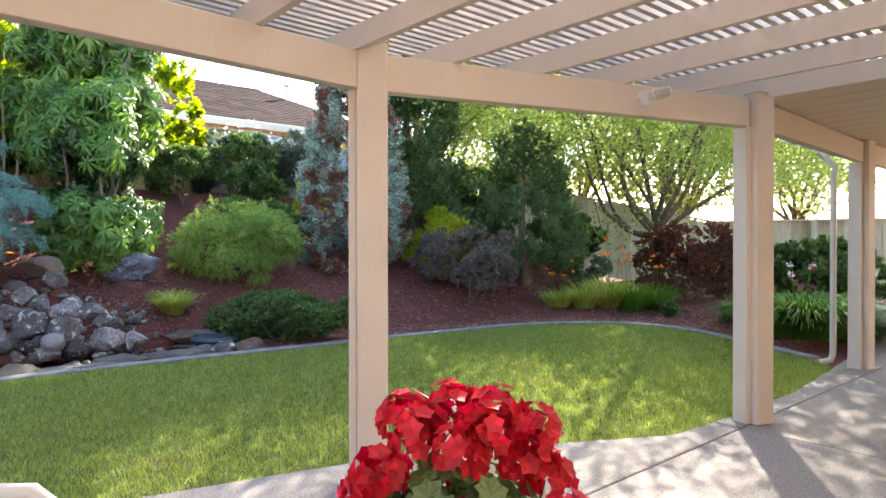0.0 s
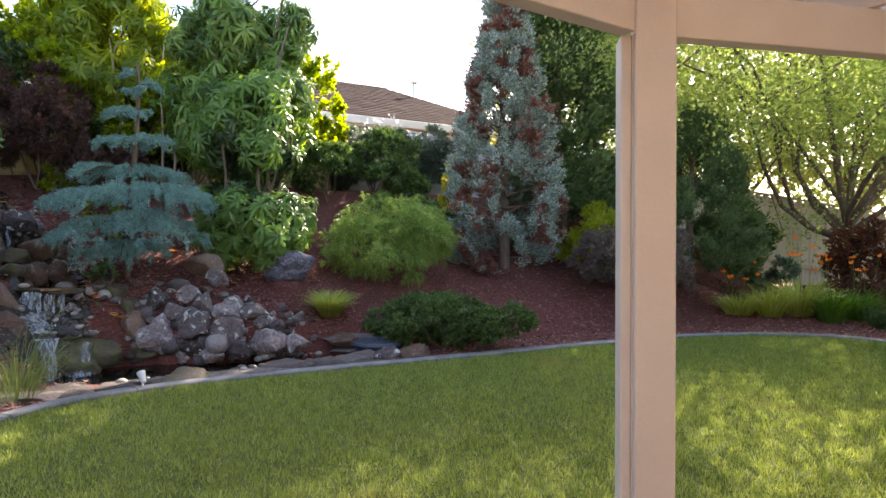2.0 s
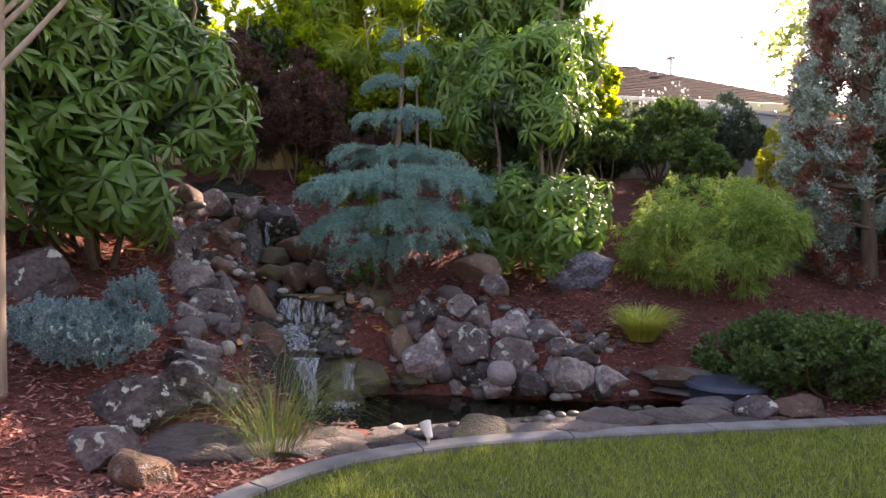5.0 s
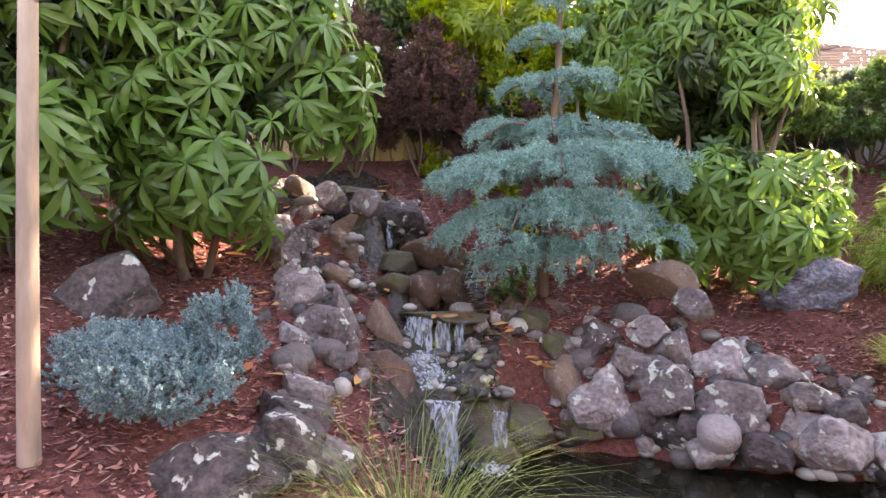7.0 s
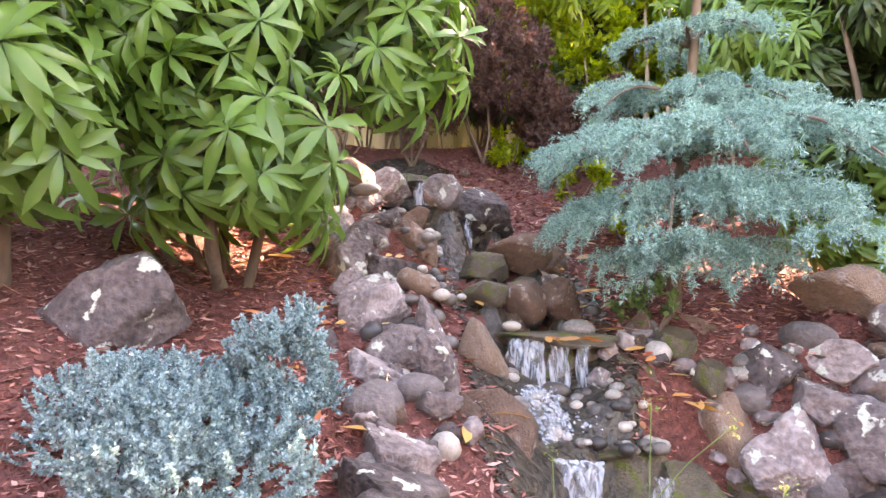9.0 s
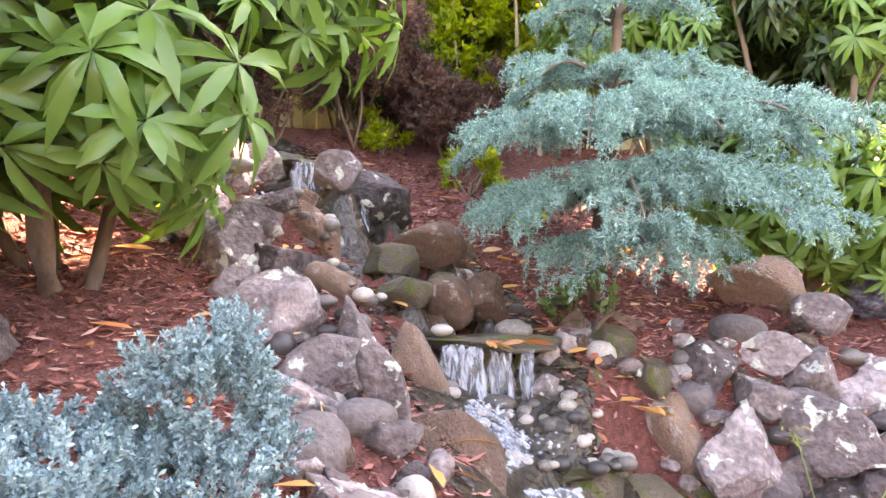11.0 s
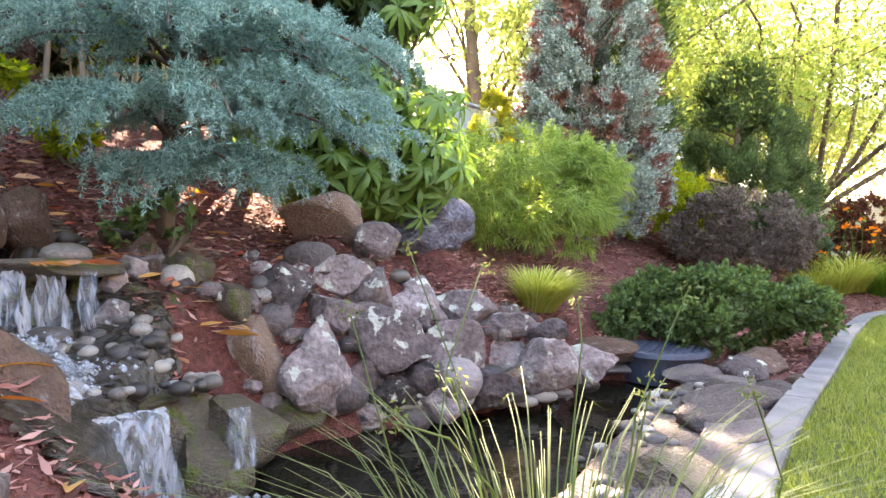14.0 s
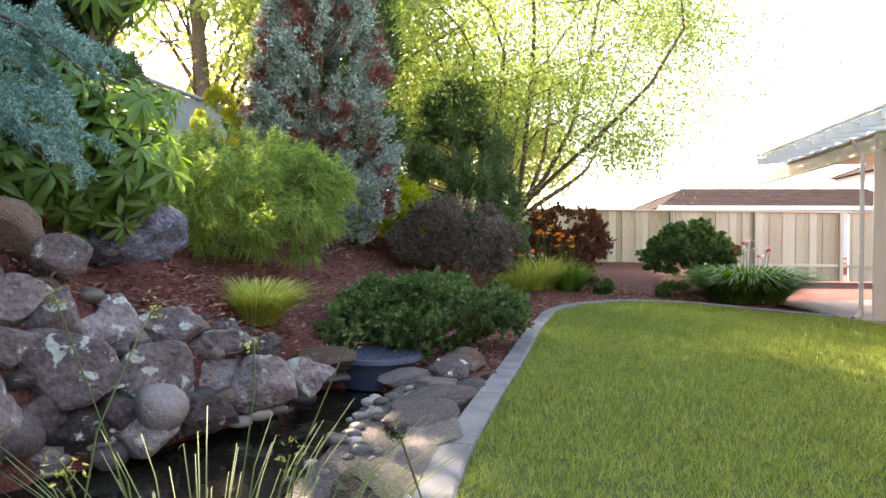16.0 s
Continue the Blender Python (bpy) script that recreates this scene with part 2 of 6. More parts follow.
def part(name, bm, mat, parent=None, label="", smooth=False):
    me = bpy.data.meshes.new(name)
    bm.to_mesh(me)
    bm.free()
    if smooth:
        for p in me.polygons:
            p.use_smooth = True
    me.materials.append(mat)
    ob = new(name, me)
    if parent:
        ob.parent = parent
    if label:
        ob["label"] = label
    return ob


def box(bm, lo, hi, m=None, bevel=0.0):
    r = bmesh.ops.create_cube(bm, size=1.0)
    vs = r["verts"]
    lo, hi = Vector(lo), Vector(hi)
    for v in vs:
        v.co = Vector([lo[i] + (v.co[i] + .5) * (hi[i] - lo[i]) for i in range(3)])
    if bevel:
        es = list({e for v in vs for e in v.link_edges})
        vs = list({v for f in bmesh.ops.bevel(bm, geom=es, offset=bevel, segments=1, affect="EDGES")["faces"] for v in f.verts} | {v for v in vs if v.is_valid})
    if m is not None:
        bmesh.ops.transform(bm, matrix=m, verts=[v for v in vs if v.is_valid])
    return vs


def beam_between(name, a, b, wide, high, mat, parent=None, bevel=.004, label=""):
    """A straight timber from a to b (centre line), level or sloping."""
    a, b = Vector(a), Vector(b)
    d = b - a
    bm = bmesh.new()
    rot = Matrix.Rotation(math.atan2(d.y, d.x), 4, "Z") @ Matrix.Rotation(-math.atan2(d.z, math.hypot(d.x, d.y)), 4, "Y")
    box(bm, (0, -wide / 2, -high / 2), (d.length, wide / 2, high / 2), None, bevel)
    ob = part(name, bm, mat, parent, label)
    ob.matrix_local = Matrix.Translation(a) @ rot
    return ob


def unit(v):
    return v / np.maximum(np.linalg.norm(v, axis=-1, keepdims=True), 1e-9)


def quads(P, D, N, L, W, fold=.25):
    """Leaf quads: base at P, along D, width across."""
    D = unit(D)
    S = unit(np.cross(D, N))
    U = np.cross(S, D)
    L, W = np.asarray(L).reshape(-1, 1), np.asarray(W).reshape(-1, 1)
    mid = P + D * L * .5
    v = np.stack([P, mid + S * W * .5 + U * W * fold, P + D * L, mid - S * W * .5 + U * W * fold], 1).reshape(-1, 3)
    return v, np.arange(len(v)).reshape(-1, 4)


def long_leaves(P, D, N, L, W, droop=.35):
    """Leaves of three bands that arch over; eight corners and six triangles each, as three quads."""
    D = unit(D)
    S = unit(np.cross(D, N))
    L, W = np.asarray(L).reshape(-1, 1), np.asarray(W).reshape(-1, 1)
    rows = []
    for s, w in ((0, .12), (.35, .9), (.72, .85), (1, .08)):
        c = P + D * L * s + np.array([0, 0, -1.0]) * (droop * L * s * s)
        rows += [c - S * W * w * .5, c + S * W * w * .5]
    v = np.stack(rows, 1).reshape(-1, 3)
    base = np.arange(len(P)).reshape(-1, 1, 1) * 8
    f = (base + np.array([[0, 1, 3, 2], [2, 3, 5, 4], [4, 5, 7, 6]])).reshape(-1, 4)
    return v, f


def broad_leaves(P, D, N, L, W, droop=.35):
    """Leaves folded along the midrib that arch over; twelve corners and six quads each."""
    D = unit(D)
    S = unit(np.cross(D, N))
    U = np.cross(S, D)
    L, W = np.asarray(L).reshape(-1, 1), np.asarray(W).reshape(-1, 1)
    rows = []
    for s, w in ((0, .12), (.35, .85), (.7, .95), (1, .06)):
        c = P + D * L * s + np.array([0, 0, -1.0]) * (droop * L * s * s)
        rows += [c - S * W * w * .5 + U * W * w * .16, c, c + S * W * w * .5 + U * W * w * .16]
    v = np.stack(rows, 1).reshape(-1, 3)
    base = np.arange(len(P)).reshape(-1, 1, 1) * 12
    f = (base + np.array([[0, 1, 4, 3], [1, 2, 5, 4], [3, 4, 7, 6], [4, 5, 8, 7], [6, 7, 10, 9], [7, 8, 11, 10]])).reshape(-1, 4)
    return v, f


def merge(parts):
    vs, fs, o = [], [], 0
    for v, f in parts:
        vs.append(v)
        fs.append(f + o)
        o += len(v)
    return np.concatenate(vs), np.concatenate(fs)


def sphere_dirs(n, up=-1.0):
    z = rng.uniform(up, 1, n)
    a = rng.uniform(0, 2 * np.pi, n)
    r = np.sqrt(1 - z * z)
    return np.stack([r * np.cos(a), r * np.sin(a), z], 1)


def lumps(n, centre, size, count, lump=.4, up=-.5):
    """Points on the skins of many lumps spread over an ellipsoid: an uneven bush. Returns points and outward ways."""
    cd = sphere_dirs(count, up)
    c = cd * rng.uniform(.45, .86, (count, 1)) * np.array(size)
    i = rng.integers(0, count, n)
    d = unit(sphere_dirs(n) + cd[i] * .8)
    r = lump * rng.uniform(.55, 1.15, count)[i][:, None] * rng.uniform(.6, 1.05, (n, 1)) * np.array(size) ** .5 * np.mean(size) ** .5
    p = c[i] + d * r
    return p + np.array(centre), d


def tube(points, radii, sides=7):
    """A tapering round limb along points, as quads."""
    points = [Vector(p) for p in points]
    vs = []
    for i, p in enumerate(points):
        d = (points[min(i + 1, len(points) - 1)] - points[max(i - 1, 0)]).normalized()
        s = d.cross(Vector((.3, .9, .1))).normalized()
        u = s.cross(d)
        for k in range(sides):
            a = 2 * math.pi * k / sides
            vs.append(p + (s * math.cos(a) + u * math.sin(a)) * radii[i])
    f = [[i * sides + k, i * sides + (k + 1) % sides, (i + 1) * sides + (k + 1) % sides, (i + 1) * sides + k] for i in range(len(points) - 1) for k in range(sides)]
    return np.array([tuple(v) for v in vs]), np.array(f)


def limb(a, b, ra, rb, wob=.06, n=6):
    a, b = np.array(a, float), np.array(b, float)
    t = np.linspace(0, 1, n)[:, None]
    ln = np.linalg.norm(b - a)
    p = a + (b - a) * t + rng.normal(0, wob * 1.6, (1, 3)) * ln * np.sin(np.pi * t) + rng.normal(0, wob * .8, (1, 3)) * ln * np.sin(2 * np.pi * t)
    return tube(p, np.linspace(ra, rb, n))


def thing(name, label, category, at=(0, 0, 0), group=""):
    ob = new(name)
    ob.location = at
    return tagged(ob, label, category, group)


# ---- the ground ----
KERB = [(-3.3, 1.2), (-4.0, 2.2), (-4.45, 3.2), (-4.64, 4.0), (-4.66, 4.5), (-4.6, 5.0), (-4.38, 5.45), (-3.92, 5.98), (-2.88, 6.8), (-1.94, 7.5), (-.85, 8.35), (.3, 9.2), (1.0, 9.7), (1.8, 10.0), (2.7, 10.05), (3.4, 9.65), (3.9, 9.0), (4.3, 8.1), (4.5, 7.45)]
EDGE = [(4.4, 7.1), (3.35, 6.0), (2.3, 5.1), (1.69, 4.64), (.66, 4.42), (-.6, 4.05), (-.95, 3.88), (-1.7, 3.5), (-2.6, 2.3), (-3.3, 1.2)]
POND = [(-5.78, 6.7), (-5.62, 7.1), (-5.26, 7.35), (-4.57, 7.54), (-3.88, 7.78), (-3.35, 8.2), (-2.95, 8.0), (-3.1, 7.55), (-3.6, 7.15), (-4.1, 6.7), (-4.5, 6.3), (-4.9, 5.95), (-5.4, 5.85), (-5.8, 6.1)]
LAWN = KERB + EDGE
A = Vector((.755, .656, 0))
N = Vector((-.656, .755, 0))


def seg_dist(x, y, pts, closed=False):
    x, y = np.asarray(x, float), np.asarray(y, float)
    best = np.full(x.shape, 1e9)
    pairs = list(zip(pts, pts[1:] + pts[:1])) if closed else list(zip(pts, pts[1:]))
    for (ax, ay), (bx, by) in pairs:
        ux, uy = bx - ax, by - ay
        t = np.clip(((x - ax) * ux + (y - ay) * uy) / (ux * ux + uy * uy + 1e-9), 0, 1)
        best = np.minimum(best, np.hypot(x - ax - t * ux, y - ay - t * uy))
    return best


def inside(x, y, pts):
    x, y = np.asarray(x, float), np.asarray(y, float)
    r = np.zeros(x.shape, bool)
    for (ax, ay), (bx, by) in zip(pts, pts[1:] + pts[:1]):
        c = (ay > y) != (by > y)
        r ^= c & (x < (bx - ax) * (y - ay) / (by - ay + 1e-12) + ax)
    return r


def step01(v):
    v = np.clip(v, 0, 1)
    return v * v * (3 - 2 * v)


STREAM = [(-8.6, 8.1), (-8.0, 7.6), (-7.35, 7.45), (-6.8, 7.3), (-6.4, 6.95), (-6.1, 6.6), (-5.8, 6.35)]


# stones of the banks: the middle, width, height, heading and lean
BANK_0 = [(-8.11, 6.9, 1.83, 0.38, 0.28, 45, 0), (-8.04, 6.88, 1.67, 0.31, 0.23, 44, -10), (-7.89, 6.94, 1.72, 0.29, 0.16, 42, 20), (-7.75, 6.61, 1.48, 0.27, 0.29, 44, 0), (-7.48, 6.58, 1.37, 0.35, 0.44, 41, 10), (-7.35, 6.7, 1.55, 0.18, 0.15, 38, 10), (-7.18, 6.53, 1.23, 0.29, 0.2, 37, 0), (-7.37, 6.45, 1.17, 0.24, 0.22, 41, 0), (-7.02, 6.3, 1.0, 0.34, 0.38, 37, 0), (-6.76, 6.21, 0.86, 0.3, 0.27, 33, 10), (-6.69, 6.33, 0.91, 0.18, 0.39, 31, -22), (-6.45, 6.14, 0.83, 0.13, 0.31, 27, -22), (-6.7, 5.98, 0.77, 0.3, 0.17, 36, 15)]
BANK_1 = [(-6.41, 6.03, 0.68, 0.24, 0.15, 28, 0), (-6.43, 6.0, 0.57, 0.25, 0.11, 29, 0), (-6.45, 5.95, 0.49, 0.22, 0.11, 30, 0), (-6.36, 6.15, 0.46, 0.14, 0.18, 25, 0), (-7.37, 7.25, 1.74, 0.23, 0.24, 32, 0), (-7.32, 7.64, 1.58, 0.39, 0.34, 29, 25), (-5.45, 7.57, 0.74, 0.3, 0.24, 0, 10), (-5.14, 7.8, 0.78, 0.33, 0.23, -5, 0), (-4.96, 7.79, 0.68, 0.26, 0.28, -8, 0), (-5.18, 7.54, 0.59, 0.28, 0.22, -5, 0), (-5.27, 7.36, 0.37, 0.37, 0.4, -3, 0), (-4.92, 7.57, 0.45, 0.39, 0.34, -9, 30), (-5.03, 7.45, 0.33, 0.18, 0.18, -7, 0)]
BANK_2 = [(-4.66, 7.85, 0.61, 0.37, 0.3, -12, 0), (-4.38, 7.83, 0.58, 0.35, 0.21, -16, 0), (-4.54, 7.63, 0.39, 0.36, 0.3, -15, 0), (-4.75, 7.46, 0.25, 0.23, 0.2, -12, 0), (-4.24, 7.76, 0.31, 0.38, 0.21, -19, 0), (-4.34, 7.51, 0.17, 0.33, 0.2, -18, 0), (-4.88, 7.47, 0.21, 0.31, 0.23, -10, 0), (-4.88, 7.98, 0.97, 0.24, 0.21, -9, 0), (-4.62, 7.36, 0.15, 0.24, 0.16, -16, 0), (-4.74, 7.45, 0.27, 0.17, 0.15, -14, 0), (-4.9, 7.47, 0.23, 0.22, 0.16, -11, 0), (-4.13, 7.73, 0.48, 0.31, 0.15, -22, 0), (-3.97, 7.54, 0.27, 0.3, 0.3, -26, 0)]
BANK_3 = [(-3.73, 7.59, 0.29, 0.34, 0.18, -29, 10), (-3.95, 7.59, 0.47, 0.2, 0.13, -25, 0), (-5.03, 7.46, 0.12, 0.16, 0.15, -9, 0), (-5.35, 7.51, 0.13, 0.24, 0.14, -3, 0)]
BANK_4 = [(-7.94, 6.98, 1.88, 0.25, 0.2, 42, 10), (-7.25, 6.82, 1.4, 0.31, 0.23, 35, 15), (-6.55, 6.57, 0.82, 0.18, 0.34, 25, -20), (-6.3, 6.35, 0.44, 0.23, 0.26, 22, 0), (-6.87, 7.43, 1.33, 0.35, 0.24, 24, 0), (-6.52, 7.27, 1.06, 0.26, 0.25, 19, 0), (-6.6, 7.07, 1.05, 0.21, 0.23, 22, 0), (-6.92, 6.52, 1.17, 0.23, 0.14, 33, 10), (-6.08, 7.43, 0.79, 0.19, 0.4, 11, 2), (-5.56, 7.37, 0.38, 0.26, 0.47, 2, -10), (-5.84, 7.29, 0.39, 0.3, 0.22, 7, 12), (-5.18, 8.18, 1.1, 0.43, 0.32, -4, 5), (-4.36, 7.5, 0.17, 0.21, 0.16, -20, 0)]
BANK_5 = [(-4.15, 7.59, 0.18, 0.21, 0.19, -23, 0), (-3.3, 8.06, 0.25, 0.35, 0.15, -31, 0)]
BANK_6 = [(-6.47, 6.01, 0.75, 0.2, 0.12, 30, 0), (-6.55, 5.82, 0.68, 0.22, 0.22, 35, 0), (-5.28, 7.79, 0.9, 0.24, 0.14, -3, 0), (-5.47, 7.47, 0.6, 0.16, 0.16, 0, 0), (-4.56, 7.38, 0.27, 0.21, 0.2, -15, 30), (-5.16, 7.39, 0.23, 0.23, 0.17, -5, 0), (-4.58, 7.37, 0.27, 0.15, 0.16, -17, 15), (-4.77, 7.41, 0.08, 0.14, 0.13, -14, 0)]
BANK_7 = [(-6.77, 6.93, 1.09, 0.25, 0.16, 26, 0), (-6.98, 7.17, 1.25, 0.27, 0.17, 28, 0), (-6.7, 7.21, 1.15, 0.16, 0.08, 23, 0), (-5.89, 7.44, 0.8, 0.25, 0.23, 8, 0), (-5.67, 7.39, 0.65, 0.18, 0.24, 4, -8), (-6.03, 7.06, 0.36, 0.31, 0.17, 12, 0), (-5.43, 7.3, 0.15, 0.32, 0.2, 0, 0)]
BANK_8 = [(-4.35, 8.79, 1.07, 0.6, 0.46, -13, 0)]
BANK_9 = [(-6.31, 6.38, 0.6, 0.11, 0.08, 22, 0), (-6.3, 6.53, 0.58, 0.09, 0.06, 20, 0), (-6.23, 6.55, 0.44, 0.07, 0.05, 19, 0), (-6.19, 6.65, 0.38, 0.08, 0.07, 17, 0), (-6.1, 6.88, 0.34, 0.09, 0.07, 14, 0), (-6.27, 6.86, 0.63, 0.13, 0.07, 17, 0), (-6.17, 6.91, 0.51, 0.12, 0.09, 15, 0), (-6.29, 7.14, 0.92, 0.16, 0.09, 16, 0), (-5.53, 7.48, 0.71, 0.12, 0.07, 2, 0), (-5.0, 7.66, 0.63, 0.09, 0.08, -7, 0), (-4.54, 7.76, 0.49, 0.14, 0.08, -14, 0), (-4.66, 7.73, 0.47, 0.11, 0.06, -13, 0), (-4.73, 7.63, 0.4, 0.1, 0.11, -12, 0)]
BANK_10 = [(-6.55, 6.86, 0.94, 0.09, 0.05, 23, 0), (-6.84, 6.36, 0.98, 0.08, 0.05, 33, 0), (-6.75, 6.46, 1.01, 0.08, 0.07, 30, 0), (-6.8, 6.43, 1.05, 0.09, 0.06, 32, 0), (-6.87, 6.38, 1.1, 0.09, 0.05, 33, 0), (-7.8, 6.93, 1.78, 0.16, 0.08, 41, 0), (-7.98, 6.95, 1.81, 0.15, 0.06, 43, 0), (-5.12, 7.44, 0.46, 0.08, 0.07, -6, 0), (-4.28, 7.63, 0.24, 0.14, 0.08, -20, 0), (-4.16, 7.6, 0.24, 0.1, 0.06, -22, 0), (-4.03, 7.47, 0.13, 0.13, 0.06, -25, 0), (-3.94, 7.45, 0.15, 0.11, 0.05, -27, 0), (-4.12, 7.5, 0.1, 0.11, 0.06, -24, 0)]
BANK_11 = [(-3.74, 7.53, 0.16, 0.13, 0.07, -29, 0), (-4.51, 7.83, 0.49, 0.11, 0.06, -16, 0), (-4.64, 7.8, 0.47, 0.09, 0.05, -14, 0), (-4.29, 7.48, 0.11, 0.1, 0.06, -21, 0), (-4.74, 7.6, 0.4, 0.09, 0.08, -13, 0), (-5.43, 7.52, 0.25, 0.09, 0.1, -2, 0)]
BANKS = (("r", BANK_0), ("r", BANK_1), ("r", BANK_2), ("r", BANK_3), ("b", BANK_4), ("b", BANK_5), ("g", BANK_6), ("m", BANK_7), ("l", BANK_8), ("p", BANK_9), ("p", BANK_10), ("p", BANK_11))
HEAPS = [(x, y, z - .3 * h, .32 * w) for k_, bank in BANKS if k_ != "p" for x, y, z, w, h, _, _ in bank]


def ground(x, y):
    """The height of the ground, without the lawn's blades."""
    x, y = np.asarray(x, float), np.asarray(y, float)
    lawn = inside(x, y, LAWN)
    patio = ((x * N.x + y * N.y) < 2.0) | (seg_dist(x, y, EDGE) < .02)
    d = seg_dist(x, y, KERB)
    side = (.3 + .7 * step01((4.5 - x) / 5.5))
    garden = .13 + np.minimum(.48 * np.maximum(0, d - 1.0), 2.3) * side
    garden = garden + .02 * np.sin(3.1 * x + 1.7 * y) * step01(d - .5) + .015 * np.sin(7 * x) * np.cos(6 * y) * step01(d - .3)
    pd = seg_dist(x, y, POND, True)
    pin = inside(x, y, POND)
    garden = np.where(pin, -.05 - .35 * step01(pd / .3), np.minimum(garden, .06 + 2.6 * pd))
    sd = seg_dist(x, y, STREAM)
    garden = garden - .16 * step01(1 - sd / .45) * (~pin)
    for hx, hy, hz, hr in HEAPS:
        near_ = (np.abs(x - hx) < 1.0) & (np.abs(y - hy) < 1.0) & (~pin) & (sd > .13)
        if np.any(near_):
            lift = hz - 2.2 * np.maximum(0, np.hypot(x - hx, y - hy) - hr)
            garden = np.where(near_, np.maximum(garden, lift), garden)
    fd = seg_dist(x, y, EDGE)
    grass = .14 * step01(fd / 3.2) - .0
    right = step01((x - 2.8) / 1.6)
    garden = np.where((x > 2.8) & (garden > 0), garden * (1 - right) + right * np.maximum(.0, np.minimum(garden, .02 + .06 * d)), garden)
    off = seg_dist(x, y, EDGE)
    out = np.where(lawn, np.minimum(grass, .14), garden)
    behind = (~lawn) & ((x * N.x + y * N.y) < 1.9 + 0 * x) & (x > -2.9)
    east = (~lawn) & ((x * A.x + y * A.y) > 4.9) & ((x * N.x + y * N.y) < 3.2)
    slab = (~lawn) & inside(x, y, SLAB)
    return np.where(slab | behind | east, -.03, out)


SLAB = [(4.45, 7.2), (3.35, 6.02), (2.3, 5.12), (1.69, 4.66), (.66, 4.44), (-.6, 4.07), (-.95, 3.9), (-1.7, 3.52), (-2.6, 2.32), (-3.4, 1.1), (-5, -3), (8, -4), (12, 4), (9, 8), (6.4, 9.3)]


def gz(x, y):
    return float(ground(x, y))


def grid(x0, x1, y0, y1, step):
    xs, ys = np.arange(x0, x1 + step / 2, step), np.arange(y0, y1 + step / 2, step)
    X, Y = np.meshgrid(xs, ys)
    return X, Y


def sheet(name, X, Y, Z, mat):
    h, w = X.shape
    v = np.stack([X, Y, Z], -1).reshape(-1, 3)
    i = np.arange(h * w).reshape(h, w)
    f = np.stack([i[:-1, :-1], i[:-1, 1:], i[1:, 1:], i[1:, :-1]], -1).reshape(-1, 4)
    return mesh_of(name, v, f, mat, smooth=True)


xs = np.concatenate([np.linspace(-900, -14, 14)[:-1], np.arange(-14, 10, .08), np.linspace(10, 900, 16)])
ys = np.concatenate([np.linspace(-900, -5, 12)[:-1], np.arange(-5, 18, .08), np.linspace(18, 900, 16)])
X, Y = np.meshgrid(xs, ys)
Z = ground(X, Y)
far = np.maximum(np.maximum(X - 10, -14 - X), np.maximum(Y - 18, -5 - Y))
Z = np.where(far > 3, np.minimum(Z, 2.2 * (X < 6) * (Y > 5)), Z)
g = sheet("ground", X, Y, Z, M_SOIL)
tagged(g, "reddish-brown bark mulch bed on a sloping garden mound", "garden bed", kind="structure")

# lawn sheet, a little above the ground
def poly_sheet(name, pts, step, height, mat, grow=0.0):
    px_, py_ = [p[0] for p in pts], [p[1] for p in pts]
    X, Y = grid(min(px_) - .2, max(px_) + .2, min(py_) - .2, max(py_) + .2, step)
    ok = inside(X, Y, pts) | (seg_dist(X, Y, pts, True) < grow)
    Zs = ground(X, Y) + height
    h, w = X.shape
    i = np.arange(h * w).reshape(h, w)
    cell = ok[:-1, :-1] & ok[:-1, 1:] & ok[1:, 1:] & ok[1:, :-1]
    f = np.stack([i[:-1, :-1], i[:-1, 1:], i[1:, 1:], i[1:, :-1]], -1)[cell]
    return mesh_of(name, np.stack([X, Y, Zs], -1).reshape(-1, 3), f, mat, smooth=True)


lawn = poly_sheet("lawn", LAWN, .05, .006, M_LAWN, .03)
tagged(lawn, "trimmed green lawn with dappled sunlight", "lawn", kind="structure")


def slab_poly(name, pts, z0, z1, mat, parent=None, bevel=.006):
    bm = bmesh.new()
    f = bm.faces.new([bm.verts.new((x, y, z1)) for x, y in pts])
    f.normal_update()
    if f.normal.z < 0:
        f.normal_flip()
    r = bmesh.ops.extrude_face_region(bm, geom=[f])
    bmesh.ops.translate(bm, vec=(0, 0, z0 - z1), verts=[v for v in r["geom"] if isinstance(v, bmesh.types.BMVert)])
    bmesh.ops.recalc_face_normals(bm, faces=bm.faces)
    if bevel:
        bmesh.ops.bevel(bm, geom=[e for e in bm.edges if all(v.co.z > (z0 + z1) / 2 for v in e.verts)], offset=bevel, segments=1, affect="EDGES")
    return part(name, bm, mat, parent)


patio = tagged(thing("pavement", "pinkish-grey exposed aggregate concrete patio with tooled joints", "patio"), kind="structure")


def clip_poly(pts, nrm, c):
    out = []
    for p, q in zip(pts, pts[1:] + pts[:1]):
        a, b = p[0] * nrm[0] + p[1] * nrm[1] - c, q[0] * nrm[0] + q[1] * nrm[1] - c
        if a <= 0:
            out.append(p)
        if a * b < 0:
            t = a / (a - b)
            out.append((p[0] + t * (q[0] - p[0]), p[1] + t * (q[1] - p[1])))
    return out


# joints cut the patio across: two families of lines
cuts = [-2.2, .3, 2.6, 4.9, 7.6, 10.5]
for a0, a1 in zip([-9] + cuts, cuts + [20]):
    s = clip_poly(SLAB, (-A.x, -A.y), -(a0 + .006))
    s = clip_poly(s, (A.x, A.y), a1 - .006)
    for b0, b1 in ((-9, -.6), (-.6, 2.15), (2.15, 9)):
        q = clip_poly(clip_poly(s, (-N.x, -N.y), -(b0 + .006)), (N.x, N.y), b1 - .006) if s else []
        if len(q) > 2:
            slab_poly("slab", q, -.12, .012, M_PATIO, patio)

